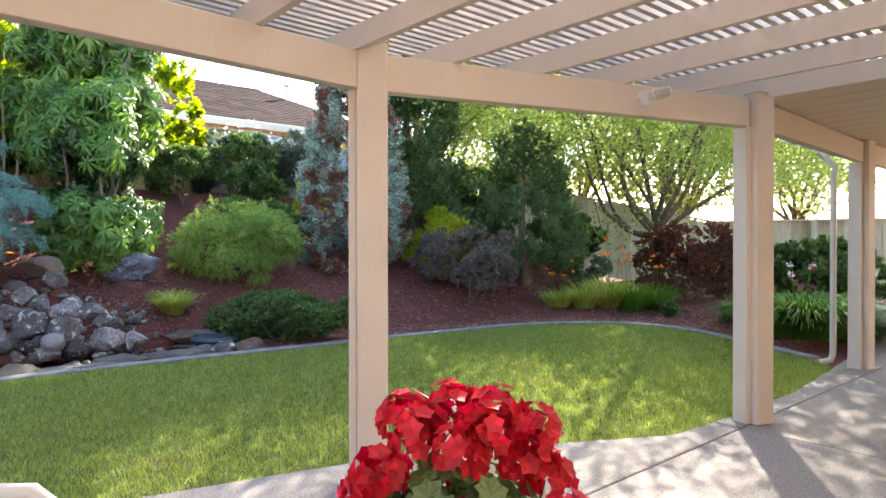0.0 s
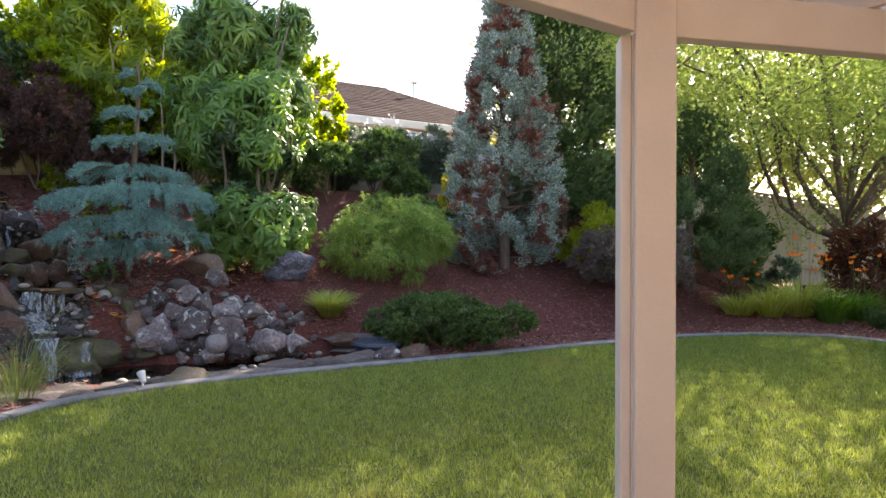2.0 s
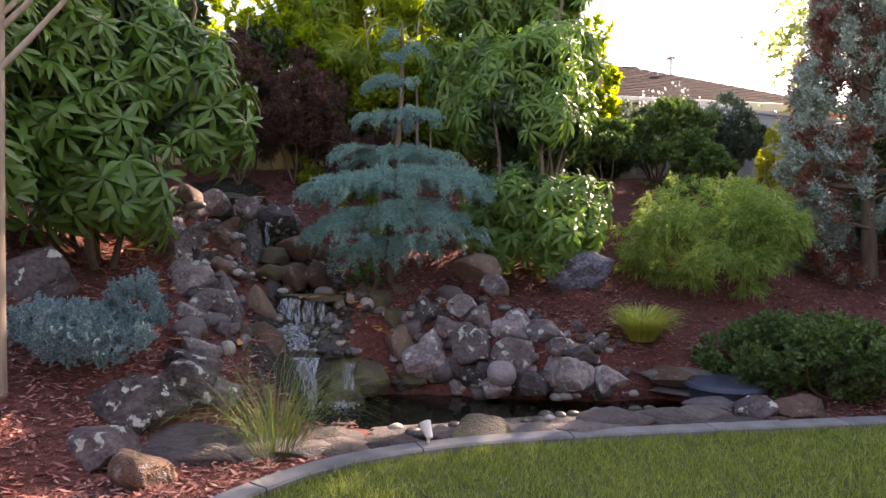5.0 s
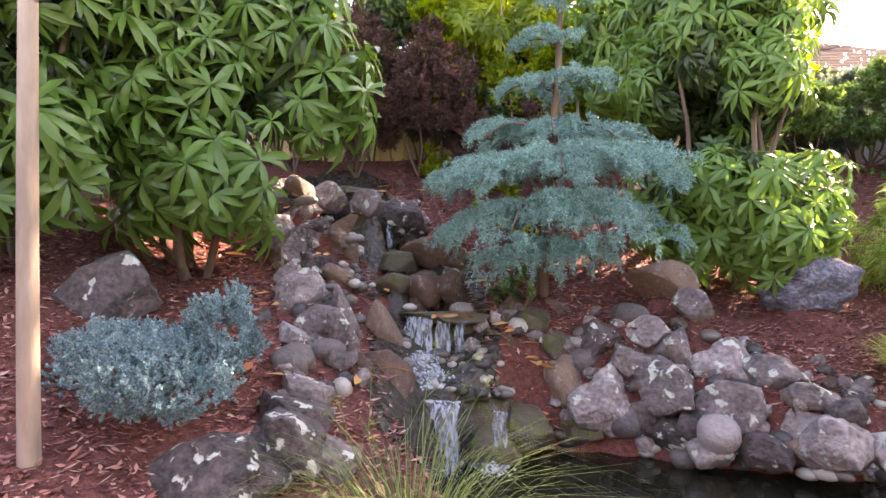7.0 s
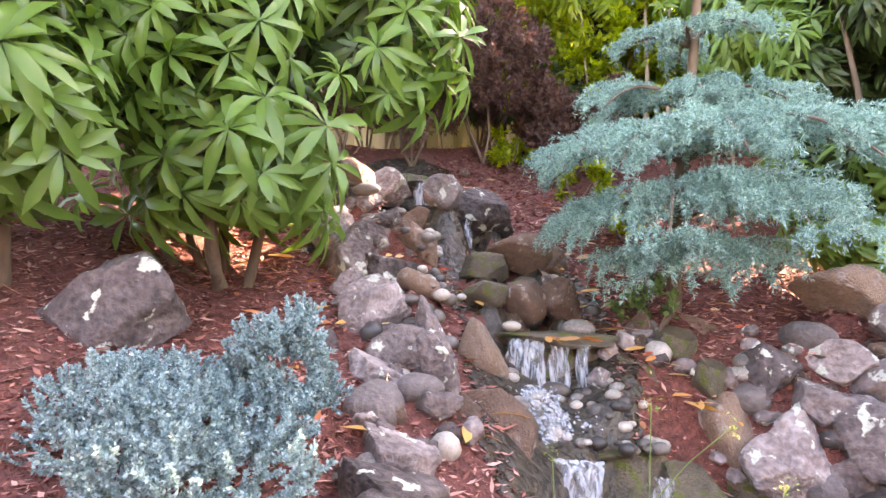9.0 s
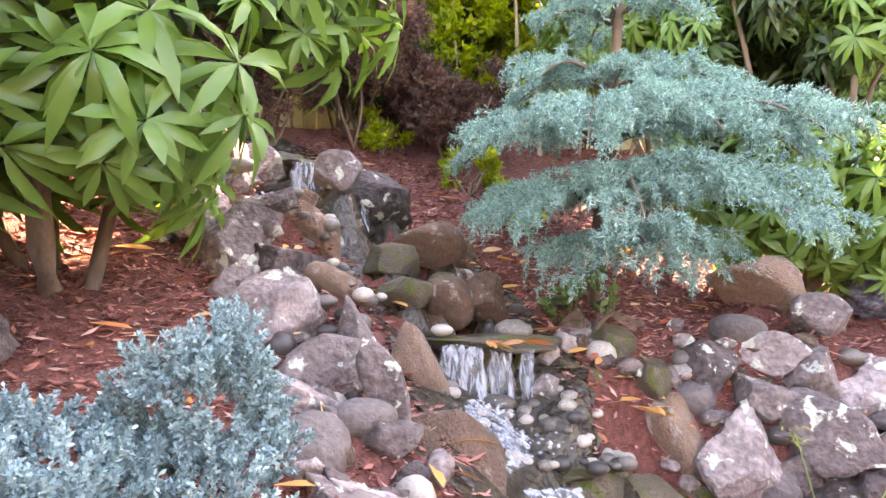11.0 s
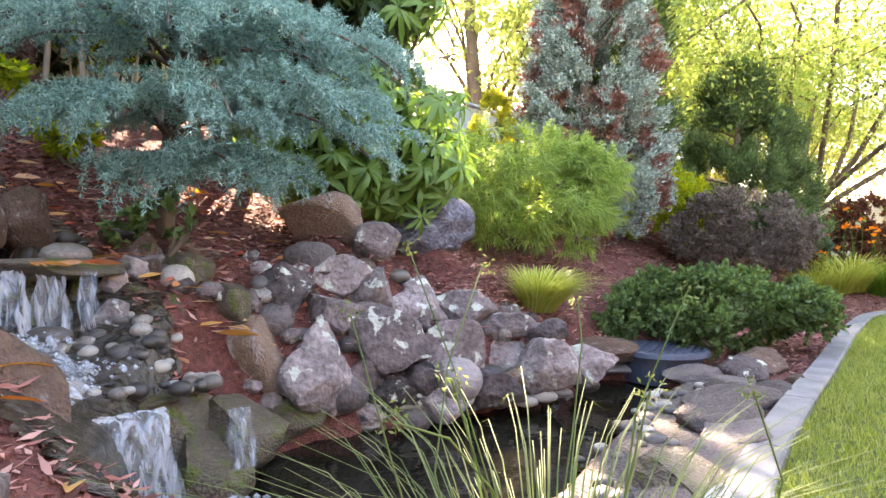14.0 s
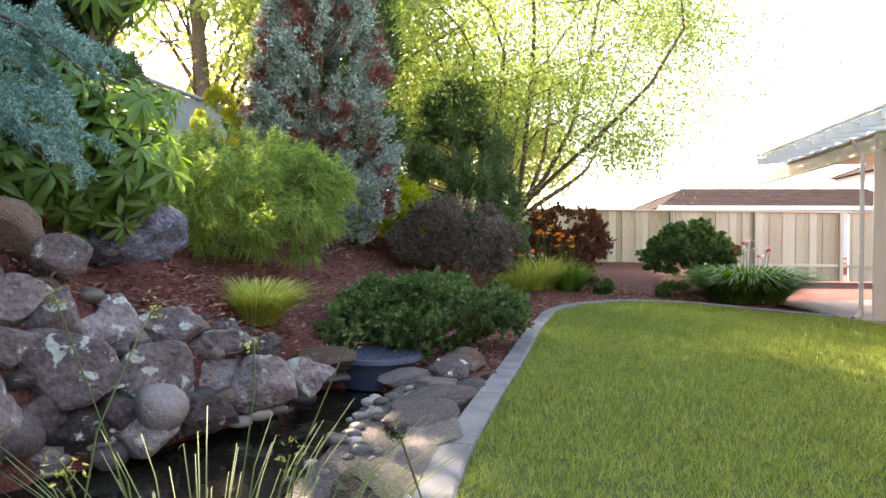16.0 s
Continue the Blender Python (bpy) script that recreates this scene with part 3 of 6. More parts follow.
# ---- kerb ----
kerb = tagged(thing("kerb", "grey concrete mowing kerb round the lawn", "kerb"), kind="structure")


def along(pts, step):
    P = [Vector((*p, 0)) for p in pts]
    # smooth the corners
    for _ in range(2):
        q = [P[0]]
        for a, b in zip(P, P[1:]):
            q += [a.lerp(b, .25), a.lerp(b, .75)]
        P = q + [P[-1]]
    out, rest = [P[0].copy()], step
    for a, b in zip(P, P[1:]):
        L, done = (b - a).length, 0.0
        while L - done >= rest:
            done += rest
            out.append(a.lerp(b, done / L))
            rest = step
        rest -= L - done
    return out


line = along(KERB, .12)
for s in range(0, len(line) - 8, 8):
    seg = line[s:s + 9]
    bm = bmesh.new()
    rings = []
    for i, p in enumerate(seg):
        d = (seg[min(i + 1, len(seg) - 1)] - seg[max(i - 1, 0)]).normalized()
        o = Vector((-d.y, d.x, 0))
        q = p + d * (.004 if i == 0 else -.004 if i == len(seg) - 1 else 0)
        zt = max(float(ground(p.x - o.x * .2, p.y - o.y * .2)), -.0) + .045
        sh = [(0, -.12), (0, -.012), (.012, 0), (.138, 0), (.15, -.012), (.15, -.12)]
        rings.append([bm.verts.new(q + o * w + Vector((0, 0, zt + h))) for w, h in sh])
    for a, b in zip(rings, rings[1:]):
        for k in range(5):
            bm.faces.new((a[k], b[k], b[k + 1], a[k + 1]))
    bm.faces.new(rings[0][::-1])
    bm.faces.new(rings[-1])
    bmesh.ops.recalc_face_normals(bm, faces=bm.faces)
    part("kerb_block", bm, M_KERB, kerb)

def strip_sheet(name, reach, height, mat):
    """The ground's own shape again, along the stream."""
    X, Y = grid(-9, -5.3, 5.9, 8.8, .04)
    ok = (seg_dist(X, Y, STREAM) < reach + .06 * np.sin(9 * X) * np.cos(8 * Y)) & ~inside(X, Y, POND)
    h, w = X.shape
    i = np.arange(h * w).reshape(h, w)
    cell = ok[:-1, :-1] & ok[:-1, 1:] & ok[1:, 1:] & ok[1:, :-1]
    f = np.stack([i[:-1, :-1], i[:-1, 1:], i[1:, 1:], i[1:, :-1]], -1)[cell]
    return mesh_of(name, np.stack([X, Y, ground(X, Y) + height], -1).reshape(-1, 3), f, mat, smooth=True)


tagged(poly_sheet("bank", [(-4.75, 5.6), (-4.2, 5.78), (-3.75, 6.3), (-2.9, 7.0), (-2.6, 7.35), (-2.75, 7.7), (-3.1, 7.55), (-3.6, 7.15), (-4.1, 6.7), (-4.5, 6.3), (-4.9, 5.95)], .04, .01, M_GRAVEL), "grey gravel and grit between the pond's edging stones", "gravel", kind="structure")
tagged(strip_sheet("stream_bed", .5, .012, M_WETBED), "dark wet stony bed of the cascade", "stream bed", kind="structure")

# ---- pond water ----
bm = bmesh.new()
bm.faces.new([bm.verts.new((x, y, .03)) for x, y in [(-6.4, 6.2), (-5.3, 5.6), (-4.7, 5.7), (-3.0, 7.2), (-2.7, 8.1), (-3.3, 8.5), (-6.3, 7.3)]])
tagged(part("water", bm, M_WATER), "dark still garden pond water", "pond", kind="structure")

# ---- patio cover ----
P1, P2, P3 = Vector((-.46, 3.76, 0)), Vector((2.45, 4.97, 0)), Vector((4.74, 7.12, 0))
P0 = Vector((-3.6, .75, 0))
cover = thing("patio_cover", "beige painted patio cover with rafters and open slats", "pergola")
TOP, LOW = 2.56, 2.34


def post(p, ang):
    ob = new("post")
    ob.parent = cover
    ob.location, ob.rotation_euler = p, (0, 0, ang)
    for nm, lo, hi in (("front_board", (-.045, -.07, .012), (.13, .06, 2.6)), ("rear_board", (-.1, -.02, .012), (-.052, .12, LOW)), ("core", (-.052, -.03, .012), (-.045, .1, LOW))):
        bm = bmesh.new()
        box(bm, lo, hi, None, .006)
        part(nm, bm, M_PAINT, ob)
    bm = bmesh.new()
    box(bm, (-.055, -.08, 2.6), (.14, .07, 2.612), None, .003)
    part("cap", bm, M_PAINT, ob)


post(P1, radians(4))
post(P2, radians(20))
post(P3, radians(35))
post(P0, radians(41))
mid = (TOP + LOW) / 2
for a, b in ((P0, P1), (P1, P2), (P2, P3)):
    d = (b - a).normalized()
    back = Vector((-d.y, d.x, 0)) * .03
    beam_between("beam", a + d * .06 + back + Vector((0, 0, mid)), b - d * .07 + back + Vector((0, 0, mid)), .09, TOP - LOW, M_PAINT, cover)
E1 = P3 + A * 5
beam_between("beam", P3 + A * .1 + Vector((0, 0, mid)), E1 + Vector((0, 0, mid)), .09, TOP - LOW, M_PAINT, cover)


def front_at(s):
    """How far along N the front beam stands at s along A."""
    pts = [(p.dot(A), p.dot(N)) for p in (P0 - A * 2, P0, P1, P2, P3, E1)]
    for (a, n0), (b, n1) in zip(pts, pts[1:]):
        if a <= s <= b:
            return n0 + (n1 - n0) * (s - a) / (b - a)
    return pts[-1][1]


SPLIT = P2.dot(A) + .12
s = P0.dot(A) - 1.3
WALL_N = -2.4
while s < SPLIT:
    n1 = front_at(s) + .55
    a, b = A * s + N * WALL_N, A * s + N * n1
    bm = bmesh.new()
    L = (b - a).length
    pts = [(0, 0), (L - .12, 0), (L - .02, .05), (L, .06), (L, .14), (0, .14)]
    r0 = [bm.verts.new((x, -.022, z)) for x, z in pts]
    r1 = [bm.verts.new((x, .022, z)) for x, z in pts]
    bm.faces.new(r0)
    bm.faces.new(r1[::-1])
    for i in range(len(pts)):
        j = (i + 1) % len(pts)
        bm.faces.new((r0[i], r1[i], r1[j], r0[j]))
    bmesh.ops.recalc_face_normals(bm, faces=bm.faces)
    ob = part("rafter", bm, M_PAINT, cover)
    ob.matrix_local = Matrix.Translation(a + Vector((0, 0, TOP + .002))) @ Matrix.Rotation(math.atan2(N.y, N.x), 4, "Z")
    s += .62
# slats lie across the rafters
n = WALL_N + .1
while n < 5.2:
    # the span of A over which the roof reaches this line
    ok = [q for q in np.arange(P0.dot(A) - 1.4, SPLIT, .05) if front_at(q) + .5 > n]
    if ok:
        beam_between("slat", A * float(min(ok)) + N * n + Vector((0, 0, TOP + .165)), A * float(max(ok)) + N * n + Vector((0, 0, TOP + .165)), .038, .038, M_SLAT, cover, 0)
    n += .078
# the solid part, panelled below
s = SPLIT + .03
while s < SPLIT + 6.5:
    n1 = front_at(min(s + .15, E1.dot(A))) + .06
    bm = bmesh.new()
    a = A * s + N * WALL_N
    box(bm, (0, .004, 0), (n1 - WALL_N, .296, .05), None, .006)
    ob = part("ceiling_panel", bm, M_SOFFIT, cover)
    ob.matrix_local = Matrix.Translation(A * (s + .3) + N * WALL_N + Vector((0, 0, TOP + .02))) @ Matrix.Rotation(math.atan2(N.y, N.x), 4, "Z")
    s += .3
# overhanging tails beyond the solid part
s = SPLIT + .3
while s < SPLIT + 6.4:
    n1 = front_at(min(s, E1.dot(A)))
    beam_between("rafter_tail", A * s + N * (n1 + .07) + Vector((0, 0, TOP + .1)), A * s + N * (n1 + .62) + Vector((0, 0, TOP + .06)), .044, .13, M_WHITE, cover)
    s += .5
for q in range(5):
    beam_between("slat", A * (SPLIT + .2) + N * (front_at(SPLIT + .2) + .2 + q * .1) + Vector((0, 0, TOP + .18)), A * (SPLIT + 6.4) + N * (front_at(SPLIT + 6.3) + .2 + q * .1) + Vector((0, 0, TOP + .18)), .038, .038, M_WHITE, cover)

# lamp on the beam
lampt = thing("flood_lamp", "white double flood lamp on the patio beam", "outdoor lamp", (1.42, 4.42, 2.44))
bm = bmesh.new()
bmesh.ops.create_cone(bm, cap_ends=True, segments=20, radius1=.055, radius2=.05, depth=.03, matrix=Matrix.Rotation(radians(90), 4, "X"))
part("mounting_plate", bm, M_WHITE, lampt)
bm = bmesh.new()
box(bm, (.0, -.14, -.03), (.13, -.03, .03), Matrix.Rotation(radians(-12), 4, "Y"), .008)
part("housing", bm, M_WHITE, lampt)
bm = bmesh.new()
box(bm, (.012, -.15, -.025), (.118, -.141, .022), Matrix.Rotation(radians(-12), 4, "Y"), .002)
part("lens", bm, M_GLASS, lampt)

# downpipe by the far post
pipe = thing("downpipe", "beige rain downpipe beside the patio post", "downpipe", (4.5, 7.28, 0))
v, f = tube([(0, 0, .16), (0, 0, 2.2), (.02, 0, 2.3), (-.1, .12, 2.5)], [.035] * 4, 4)
mesh_of("pipe", v, f, M_PAINT, pipe)
v, f = tube([(0, 0, .16), (-.02, .01, .08), (-.12, .05, .045)], [.036, .038, .036], 8)
mesh_of("elbow", v, f, M_PAINT, pipe, smooth=True)

# house wall that closes the place behind the patio
wl = A * -7 + N * (WALL_N - .1)
bm = bmesh.new()
box(bm, (0, -.2, -.1), (19, 0, 3.2))
ob = part("wall_house", bm, M_HOUSEWALL)
ob.matrix_world = Matrix.Translation(wl) @ Matrix.Rotation(math.atan2(A.y, A.x), 4, "Z")
tagged(ob, "plain cream rendered house wall", "wall", kind="structure")

# ---- fences and houses ----
FENCE = [(-16, 5, 2.2, 1.7), (-9.5, 11.2, 2.3, 1.7), (-4.5, 15.0, 2.3, 1.75), (1.0, 16.3, 1.3, 1.8), (7.3, 17.1, .1, 1.9), (14.9, 10.8, .1, 1.85), (19, 6.5, .1, 1.85)]
board_me = {}
for i, ((x0, y0, z0, h0), (x1, y1, z1, h1)) in enumerate(zip(FENCE, FENCE[1:])):
    a, b = Vector((x0, y0, 0)), Vector((x1, y1, 0))
    d = (b - a).normalized()
    L = (b - a).length
    mat = M_WHITEWALL if i == 2 else M_FENCE
    fe = thing("fence", "pale painted board fence on the mound" if i == 2 else "weathered beige wooden board fence", "fence", a, "garden fences")
    fe.rotation_euler = (0, 0, math.atan2(d.y, d.x))
    w = .19
    count = int(L / w)
    for kk in range(count):
        t = (kk + .5) / count
        zb, h = z0 + (z1 - z0) * t - .1, h0 + (h1 - h0) * t + .1
        key = (i, )
        if key not in board_me:
            bm = bmesh.new()
            box(bm, (-w * .5 - .008, -.009, 0), (w * .5 + .008, .009, h), None, .003)
            ob = part("board", bm, mat, fe)
            board_me[key] = (ob.data, h)
        else:
            ob = new("board", board_me[key][0])
            ob.parent = fe
        ob.location = (kk * w + w / 2, (kk % 2) * .022, zb)
        ob.scale = (1, 1, h / board_me[key][1])
    for rz in (.35, h0 + .02):
        ra, rb = Vector((0, -.03, z0 + rz)), Vector((L, -.03, z1 + rz + (h1 - h0 if rz > 1 else 0)))
        beam_between("cap_rail" if rz > 1 else "rail", ra, rb, .12 if rz > 1 else .05, .045 if rz > 1 else .09, mat, fe)
    q = 0.0
    while q < L:
        t = q / L
        bm = bmesh.new()
        box(bm, (q - .05, -.1, z0 + (z1 - z0) * t - .1), (q + .05, -.02, z0 + (z1 - z0) * t + h0 + .0), None, .005)
        part("fence_post", bm, mat, fe)
        q += 2.4


def far_house(name, label, p, ang, w, dpt, z0, eave, rise, wall_mat):
    ho = thing(name, label, "house", p)
    ho.rotation_euler = (0, 0, ang)
    bm = bmesh.new()
    box(bm, (0, .5, z0), (w, dpt, eave))
    part("wall", bm, wall_mat, ho)
    roof = new("roof")
    roof.parent = ho
    hip, half = rise / .5, dpt / 2
    bm = bmesh.new()
    rows = 22
    for side in (0, 1):
        for r in range(rows):
            t0, t1 = r / rows, (r + 1) / rows + .01
            y0, y1 = (t0 * half, t1 * half) if side == 0 else (dpt - t0 * half, dpt - t1 * half)
            za, zb = eave + t0 * rise + .05, eave + t1 * rise + .03
            xa0, xa1 = -.4 + t0 * hip, w + .4 - t0 * hip
            n_ = 26
            for c in range(n_):
                u0, u1 = xa0 + (xa1 - xa0) * c / n_, xa0 + (xa1 - xa0) * (c + 1) / n_ - .02
                q = [bm.verts.new(v) for v in ((u0, y0, za), (u1, y0, za), (u1, y1, zb), (u0, y1, zb))]
                bm.faces.new(q if side == 0 else q[::-1])
                q2 = [bm.verts.new(v) for v in ((u0, y0, za - .035), (u1, y0, za - .035))]
                bm.faces.new((q[0], q2[0], q2[1], q[1]))
    part("shingles", bm, M_SHINGLE, roof)
    bm = bmesh.new()
    vs = [bm.verts.new(v) for v in ((-.4, 0, eave), (w + .4, 0, eave), (w + .4, dpt, eave), (-.4, dpt, eave), (-.4 + hip, half, eave + rise), (w + .4 - hip, half, eave + rise))]
    for f in ((0, 1, 5, 4), (1, 2, 5), (2, 3, 4, 5), (3, 0, 4), (3, 2, 1, 0)):
        bm.faces.new([vs[i] for i in f])
    part("deck", bm, M_SHINGLE, roof)
    bm = bmesh.new()
    box(bm, (-.45, -.06, eave - .12), (w + .45, -.005, eave + .1), None, .01)
    part("gutter", bm, M_WHITE, ho)
    bm = bmesh.new()
    box(bm, (-.4, 0, eave - .1), (w + .4, .5, eave - .03))
    part("soffit", bm, wall_mat, ho)
    if eave > 5:
        for wx in (w * .25, w * .62):
            win = new("window")
            win.parent = ho
            bm = bmesh.new()
            for lo, hi in (((wx - .9, .42, eave - 1.75), (wx + .9, .5, eave - 1.65)), ((wx - .9, .42, eave - .65), (wx + .9, .5, eave - .55)), ((wx - .9, .42, eave - 1.65), (wx - .8, .5, eave - .65)), ((wx + .8, .42, eave - 1.65), (wx + .9, .5, eave - .65)), ((wx - .04, .42, eave - 1.65), (wx + .04, .5, eave - .65))):
                box(bm, lo, hi)
            part("window_frame", bm, M_WHITE, win)
            for px0 in (wx - .8, wx + .04):
                bm = bmesh.new()
                box(bm, (px0, .46, eave - 1.65), (px0 + .76, .48, eave - .65))
                part("pane", bm, M_DARK, win)
    return ho


ho = far_house("house", "neighbouring cream house with a brown shingle roof", (-13.0, 12.5, 0), radians(39.5), 15.5, 9.0, 0, 4.95, 2.15, M_HOUSEWALL)
bm = bmesh.new()
bmesh.ops.create_cone(bm, cap_ends=True, segments=10, radius1=.05, radius2=.05, depth=.7, matrix=Matrix.Translation((12.4, 3.6, 6.95)))
box(bm, (12.28, 3.48, 7.2), (12.52, 3.72, 7.26), None, .01)
part("roof_vent", bm, M_WHITE, ho)
far_house("house", "distant pale house with a low roof", (24, 22, 0), radians(-42), 16, 9, 0, 2.9, 1.3, M_WHITEWALL)
ho3 = far_house("house", "distant white house with a tall wall", (33, 14, 0), radians(-50), 10, 9, 0, 5.2, 1.3, M_WHITEWALL)


# ---- plants ----
def sprigs(n, c, half, count, lump, up, per, length, spread, tilt, lw, sag=0.0):
    """Leaves set on short shoots that stand out from lumps, so that dark gaps stay between the shoots."""
    k = max(10, n // per)
    P, D = lumps(k, c, half, count, lump, up)
    ok = P[:, 2] > .02
    P, D = P[ok], D[ok]
    D = unit(D + rng.normal(0, .3, D.shape) + np.array([0, 0, tilt]))
    i = np.repeat(np.arange(len(P)), per)
    u = rng.uniform(-.6, .6, (len(i), 1)) * length
    Q = P[i] + D[i] * u - np.array([0, 0, 1]) * sag * np.maximum(u, 0)
    W = unit(D[i] * .8 + rng.normal(0, spread, (len(i), 3)))
    L = rng.uniform(.7, 1.3, len(i)) * lw[0]
    return Q, W, L


def bush(name, label, cat, at, size, n, count, mat, lw, lump=.36, spread=.6, tilt=0.3, up=-.75, fold=.25, group="", per=26, shoot=.09):
    """A rounded shrub: leafy shoots on lumps, over a few stems."""
    ob = thing(name, label, cat, (at[0], at[1], gz(at[0], at[1]) - .02), group)
    half = (size[0] * .41, size[1] * .41, size[2] * .41)
    Q, W, L = sprigs(n, (0, 0, size[2] * .46), half, count, lump, up, per, shoot, spread, tilt, lw)
    v, f = quads(Q, W, sphere_dirs(len(Q)), L, L * lw[1] / lw[0], fold)
    tagged(mesh_of("foliage", v, f, mat, ob), kind="stuff")
    for _ in range(4):
        a = rng.uniform(0, 6.28)
        v, f = limb((0, 0, 0), (math.cos(a) * size[0] * .25, math.sin(a) * size[1] * .25, size[2] * rng.uniform(.4, .6)), .016, .006, .05, 5)
        mesh_of("stem", v, f, M_BARK, ob)
    return ob


def whorl_arrays(n=11, size=.15, droop=.5):
    a = np.linspace(0, 2 * np.pi, n, endpoint=False) + rng.normal(0, .15, n)
    el = rng.permutation(np.linspace(-.75, .75, n)) + rng.normal(0, .1, n)
    D = np.stack([np.cos(a) * np.cos(el), np.sin(a) * np.cos(el), np.sin(el)], 1)
    L = rng.uniform(.75, 1.15, n) * size
    return broad_leaves(D * .012, D, np.tile([0, 0, 1.0], (n, 1)) + rng.normal(0, .3, (n, 3)), L, L * .23, droop)


WHORLS = [whorl_arrays(int(rng.integers(15, 20)), .175, rng.uniform(.3, .75)) for _ in range(6)]
for v, f in WHORLS:
    f[f % 12 < 3] %= 12  # the leaves meet in one bud
WHORL_ME = {}


def rhodo(label, at, size, n, near, lobes=14, mat=None, turned=(0, 0), scale=1.0, low=.25):
    """A big broad-leaved shrub: branches, with whorls of long leaves at their tips."""
    mat = mat or L_RHODO
    ob = thing("rhododendron", label, "shrub", (at[0], at[1], gz(at[0], at[1]) - .03), "broad-leaved shrubs")
    P, D = lumps(n, (0, 0, size[2] * .52), (size[0] / 2, size[1] / 2, size[2] / 2), lobes, .42, -.95)
    keep = P[:, 2] > low
    P, D = P[keep], D[keep]
    eye = np.array([turned[0] - at[0], turned[1] - at[1], 1.0])
    order = np.argsort(np.linalg.norm(P - eye, axis=1))
    P, D = P[order], D[order]
    mid_ = np.array([0, 0, size[2] * .5])
    if near:
        # keep the near tufts apart, so that each is seen against the dark inside
        chosen, rest = [], []
        for i in range(len(P)):
            if len(chosen) < near and all((P[i] - P[j]) @ (P[i] - P[j]) > (.155 * scale) ** 2 for j in chosen):
                chosen.append(i)
            else:
                rest.append(i)
        near = len(chosen)
        P, D = P[chosen + rest], D[chosen + rest]
    if near and mat.name not in WHORL_ME:
        WHORL_ME[mat.name] = []
        for v, f in WHORLS:
            o = mesh_of("rosette", v, f, mat, ob)
            WHORL_ME[mat.name].append(o.data)
            bpy.data.objects.remove(o)
    for i in range(min(near, len(P))):
        o = new("rosette", WHORL_ME[mat.name][i % 6])
        o.parent = ob
        ax = Vector(D[i]) + Vector((.15, -.35, .75))
        o.matrix_local = Matrix.Translation(P[i]) @ ax.to_track_quat("Z", "Y").to_matrix().to_4x4() @ Matrix.Rotation(rng.uniform(0, 6.28), 4, "Z") @ Matrix.Diagonal((*([scale * rng.uniform(.8, 1.3)] * 3), 1))
    vs, fs, off = [], [], 0
    for i in range(near, len(P)):
        P[i] = (P[i] - mid_) * rng.uniform(.6, .88) + mid_
        v, f = WHORLS[i % 6]
        ax = Vector(D[i]) + Vector((.1, -.25, .6))
        m = np.array((ax.to_track_quat("Z", "Y").to_matrix() @ Matrix.Rotation(rng.uniform(0, 6.28), 3, "Z"))) * scale * rng.uniform(.8, 1.25)
        vs.append(v @ m.T + P[i])
        fs.append(f + off)
        off += len(v)
    if vs:
        # tufts behind the near ones take the darker leaf, as painted inner shade
        tagged(mesh_of("foliage", np.concatenate(vs), np.concatenate(fs), L_RHODOSHADE if near else mat, ob), kind="stuff")
    for _ in range(7):
        a, r = rng.uniform(0, 6.28), rng.uniform(.3, .8)
        t = (math.cos(a) * size[0] * .45 * r, math.sin(a) * size[1] * .45 * r, size[2] * rng.uniform(.45, .9))
        v, f = limb((math.cos(a) * .12, math.sin(a) * .12, 0), t, .032, .012, .05, 7)
        mesh_of("branch", v, f, M_BARK, ob, smooth=True)
    return ob


def tree(name, label, at, height, crown, trunk_r, n, mat, lw, fork=1.2, limbs=9, bark=None, spread=.8, z=None, lean=(0, 0), density=1.0, lobes=26, group=""):
    zz = gz(at[0], at[1]) if z is None else z
    ob = thing(name, label, "tree", (at[0], at[1], zz - .03), group)
    bark = bark or M_BARK
    top = np.array([lean[0], lean[1], fork])
    v, f = limb((0, 0, 0), top, trunk_r, trunk_r * .8, .003 if trunk_r < .06 else .02, 6)
    mesh_of("trunk", v, f, bark, ob, smooth=True)
    ps, tips = [], []
    for i in range(limbs):
        a = 2 * math.pi * i / limbs + rng.uniform(-.3, .3)
        r = rng.uniform(.45, .9)
        e = np.array([math.cos(a) * crown[0] / 2 * r, math.sin(a) * crown[1] / 2 * r, fork + (height - fork) * rng.uniform(.45, .92)])
        v, f = limb(top * rng.uniform(.8, 1), e, trunk_r * .42, trunk_r * .08, .05, 8)
        mesh_of("branch", v, f, bark, ob, smooth=True)
        for _ in range(5):
            s0 = rng.uniform(.35, .9)
            b = top + (e - top) * s0
            q = b + rng.normal(0, 1, 3) * np.array([crown[0], crown[1], height - fork]) * .11 + np.array([0, 0, .25])
            ps.append(limb(b, q, trunk_r * .16, .008, .06, 5))
            tips.append(q)
        tips.append(e)
    v, f = merge(ps)
    tagged(mesh_of("branchwork", v, f, bark, ob, smooth=True), kind="stuff")
    tips = np.array(tips)
    extra = sphere_dirs(lobes, -.8) * np.array([crown[0] / 2, crown[1] / 2, (height - fork) / 2]) * .85 + np.array([0, 0, (height + fork) / 2])
    c = np.concatenate([tips, extra])
    i = rng.integers(0, len(c), n)
    rad = np.mean(crown[:2]) * .078
    P = c[i] + rng.normal(0, 1, (n, 3)) * rad * np.array([1, 1, .55]) * rng.uniform(.6, 1.2, len(c))[i][:, None]
    D = unit(rng.normal(0, 1, (n, 3)) + np.array([0, 0, -.4]))
    L = rng.uniform(.6, 1.3, n) * lw[0]
    v, f = quads(P, D, sphere_dirs(n), L, L * lw[1] / lw[0])
    mesh_of("crown", v, f, mat, ob)
    return ob


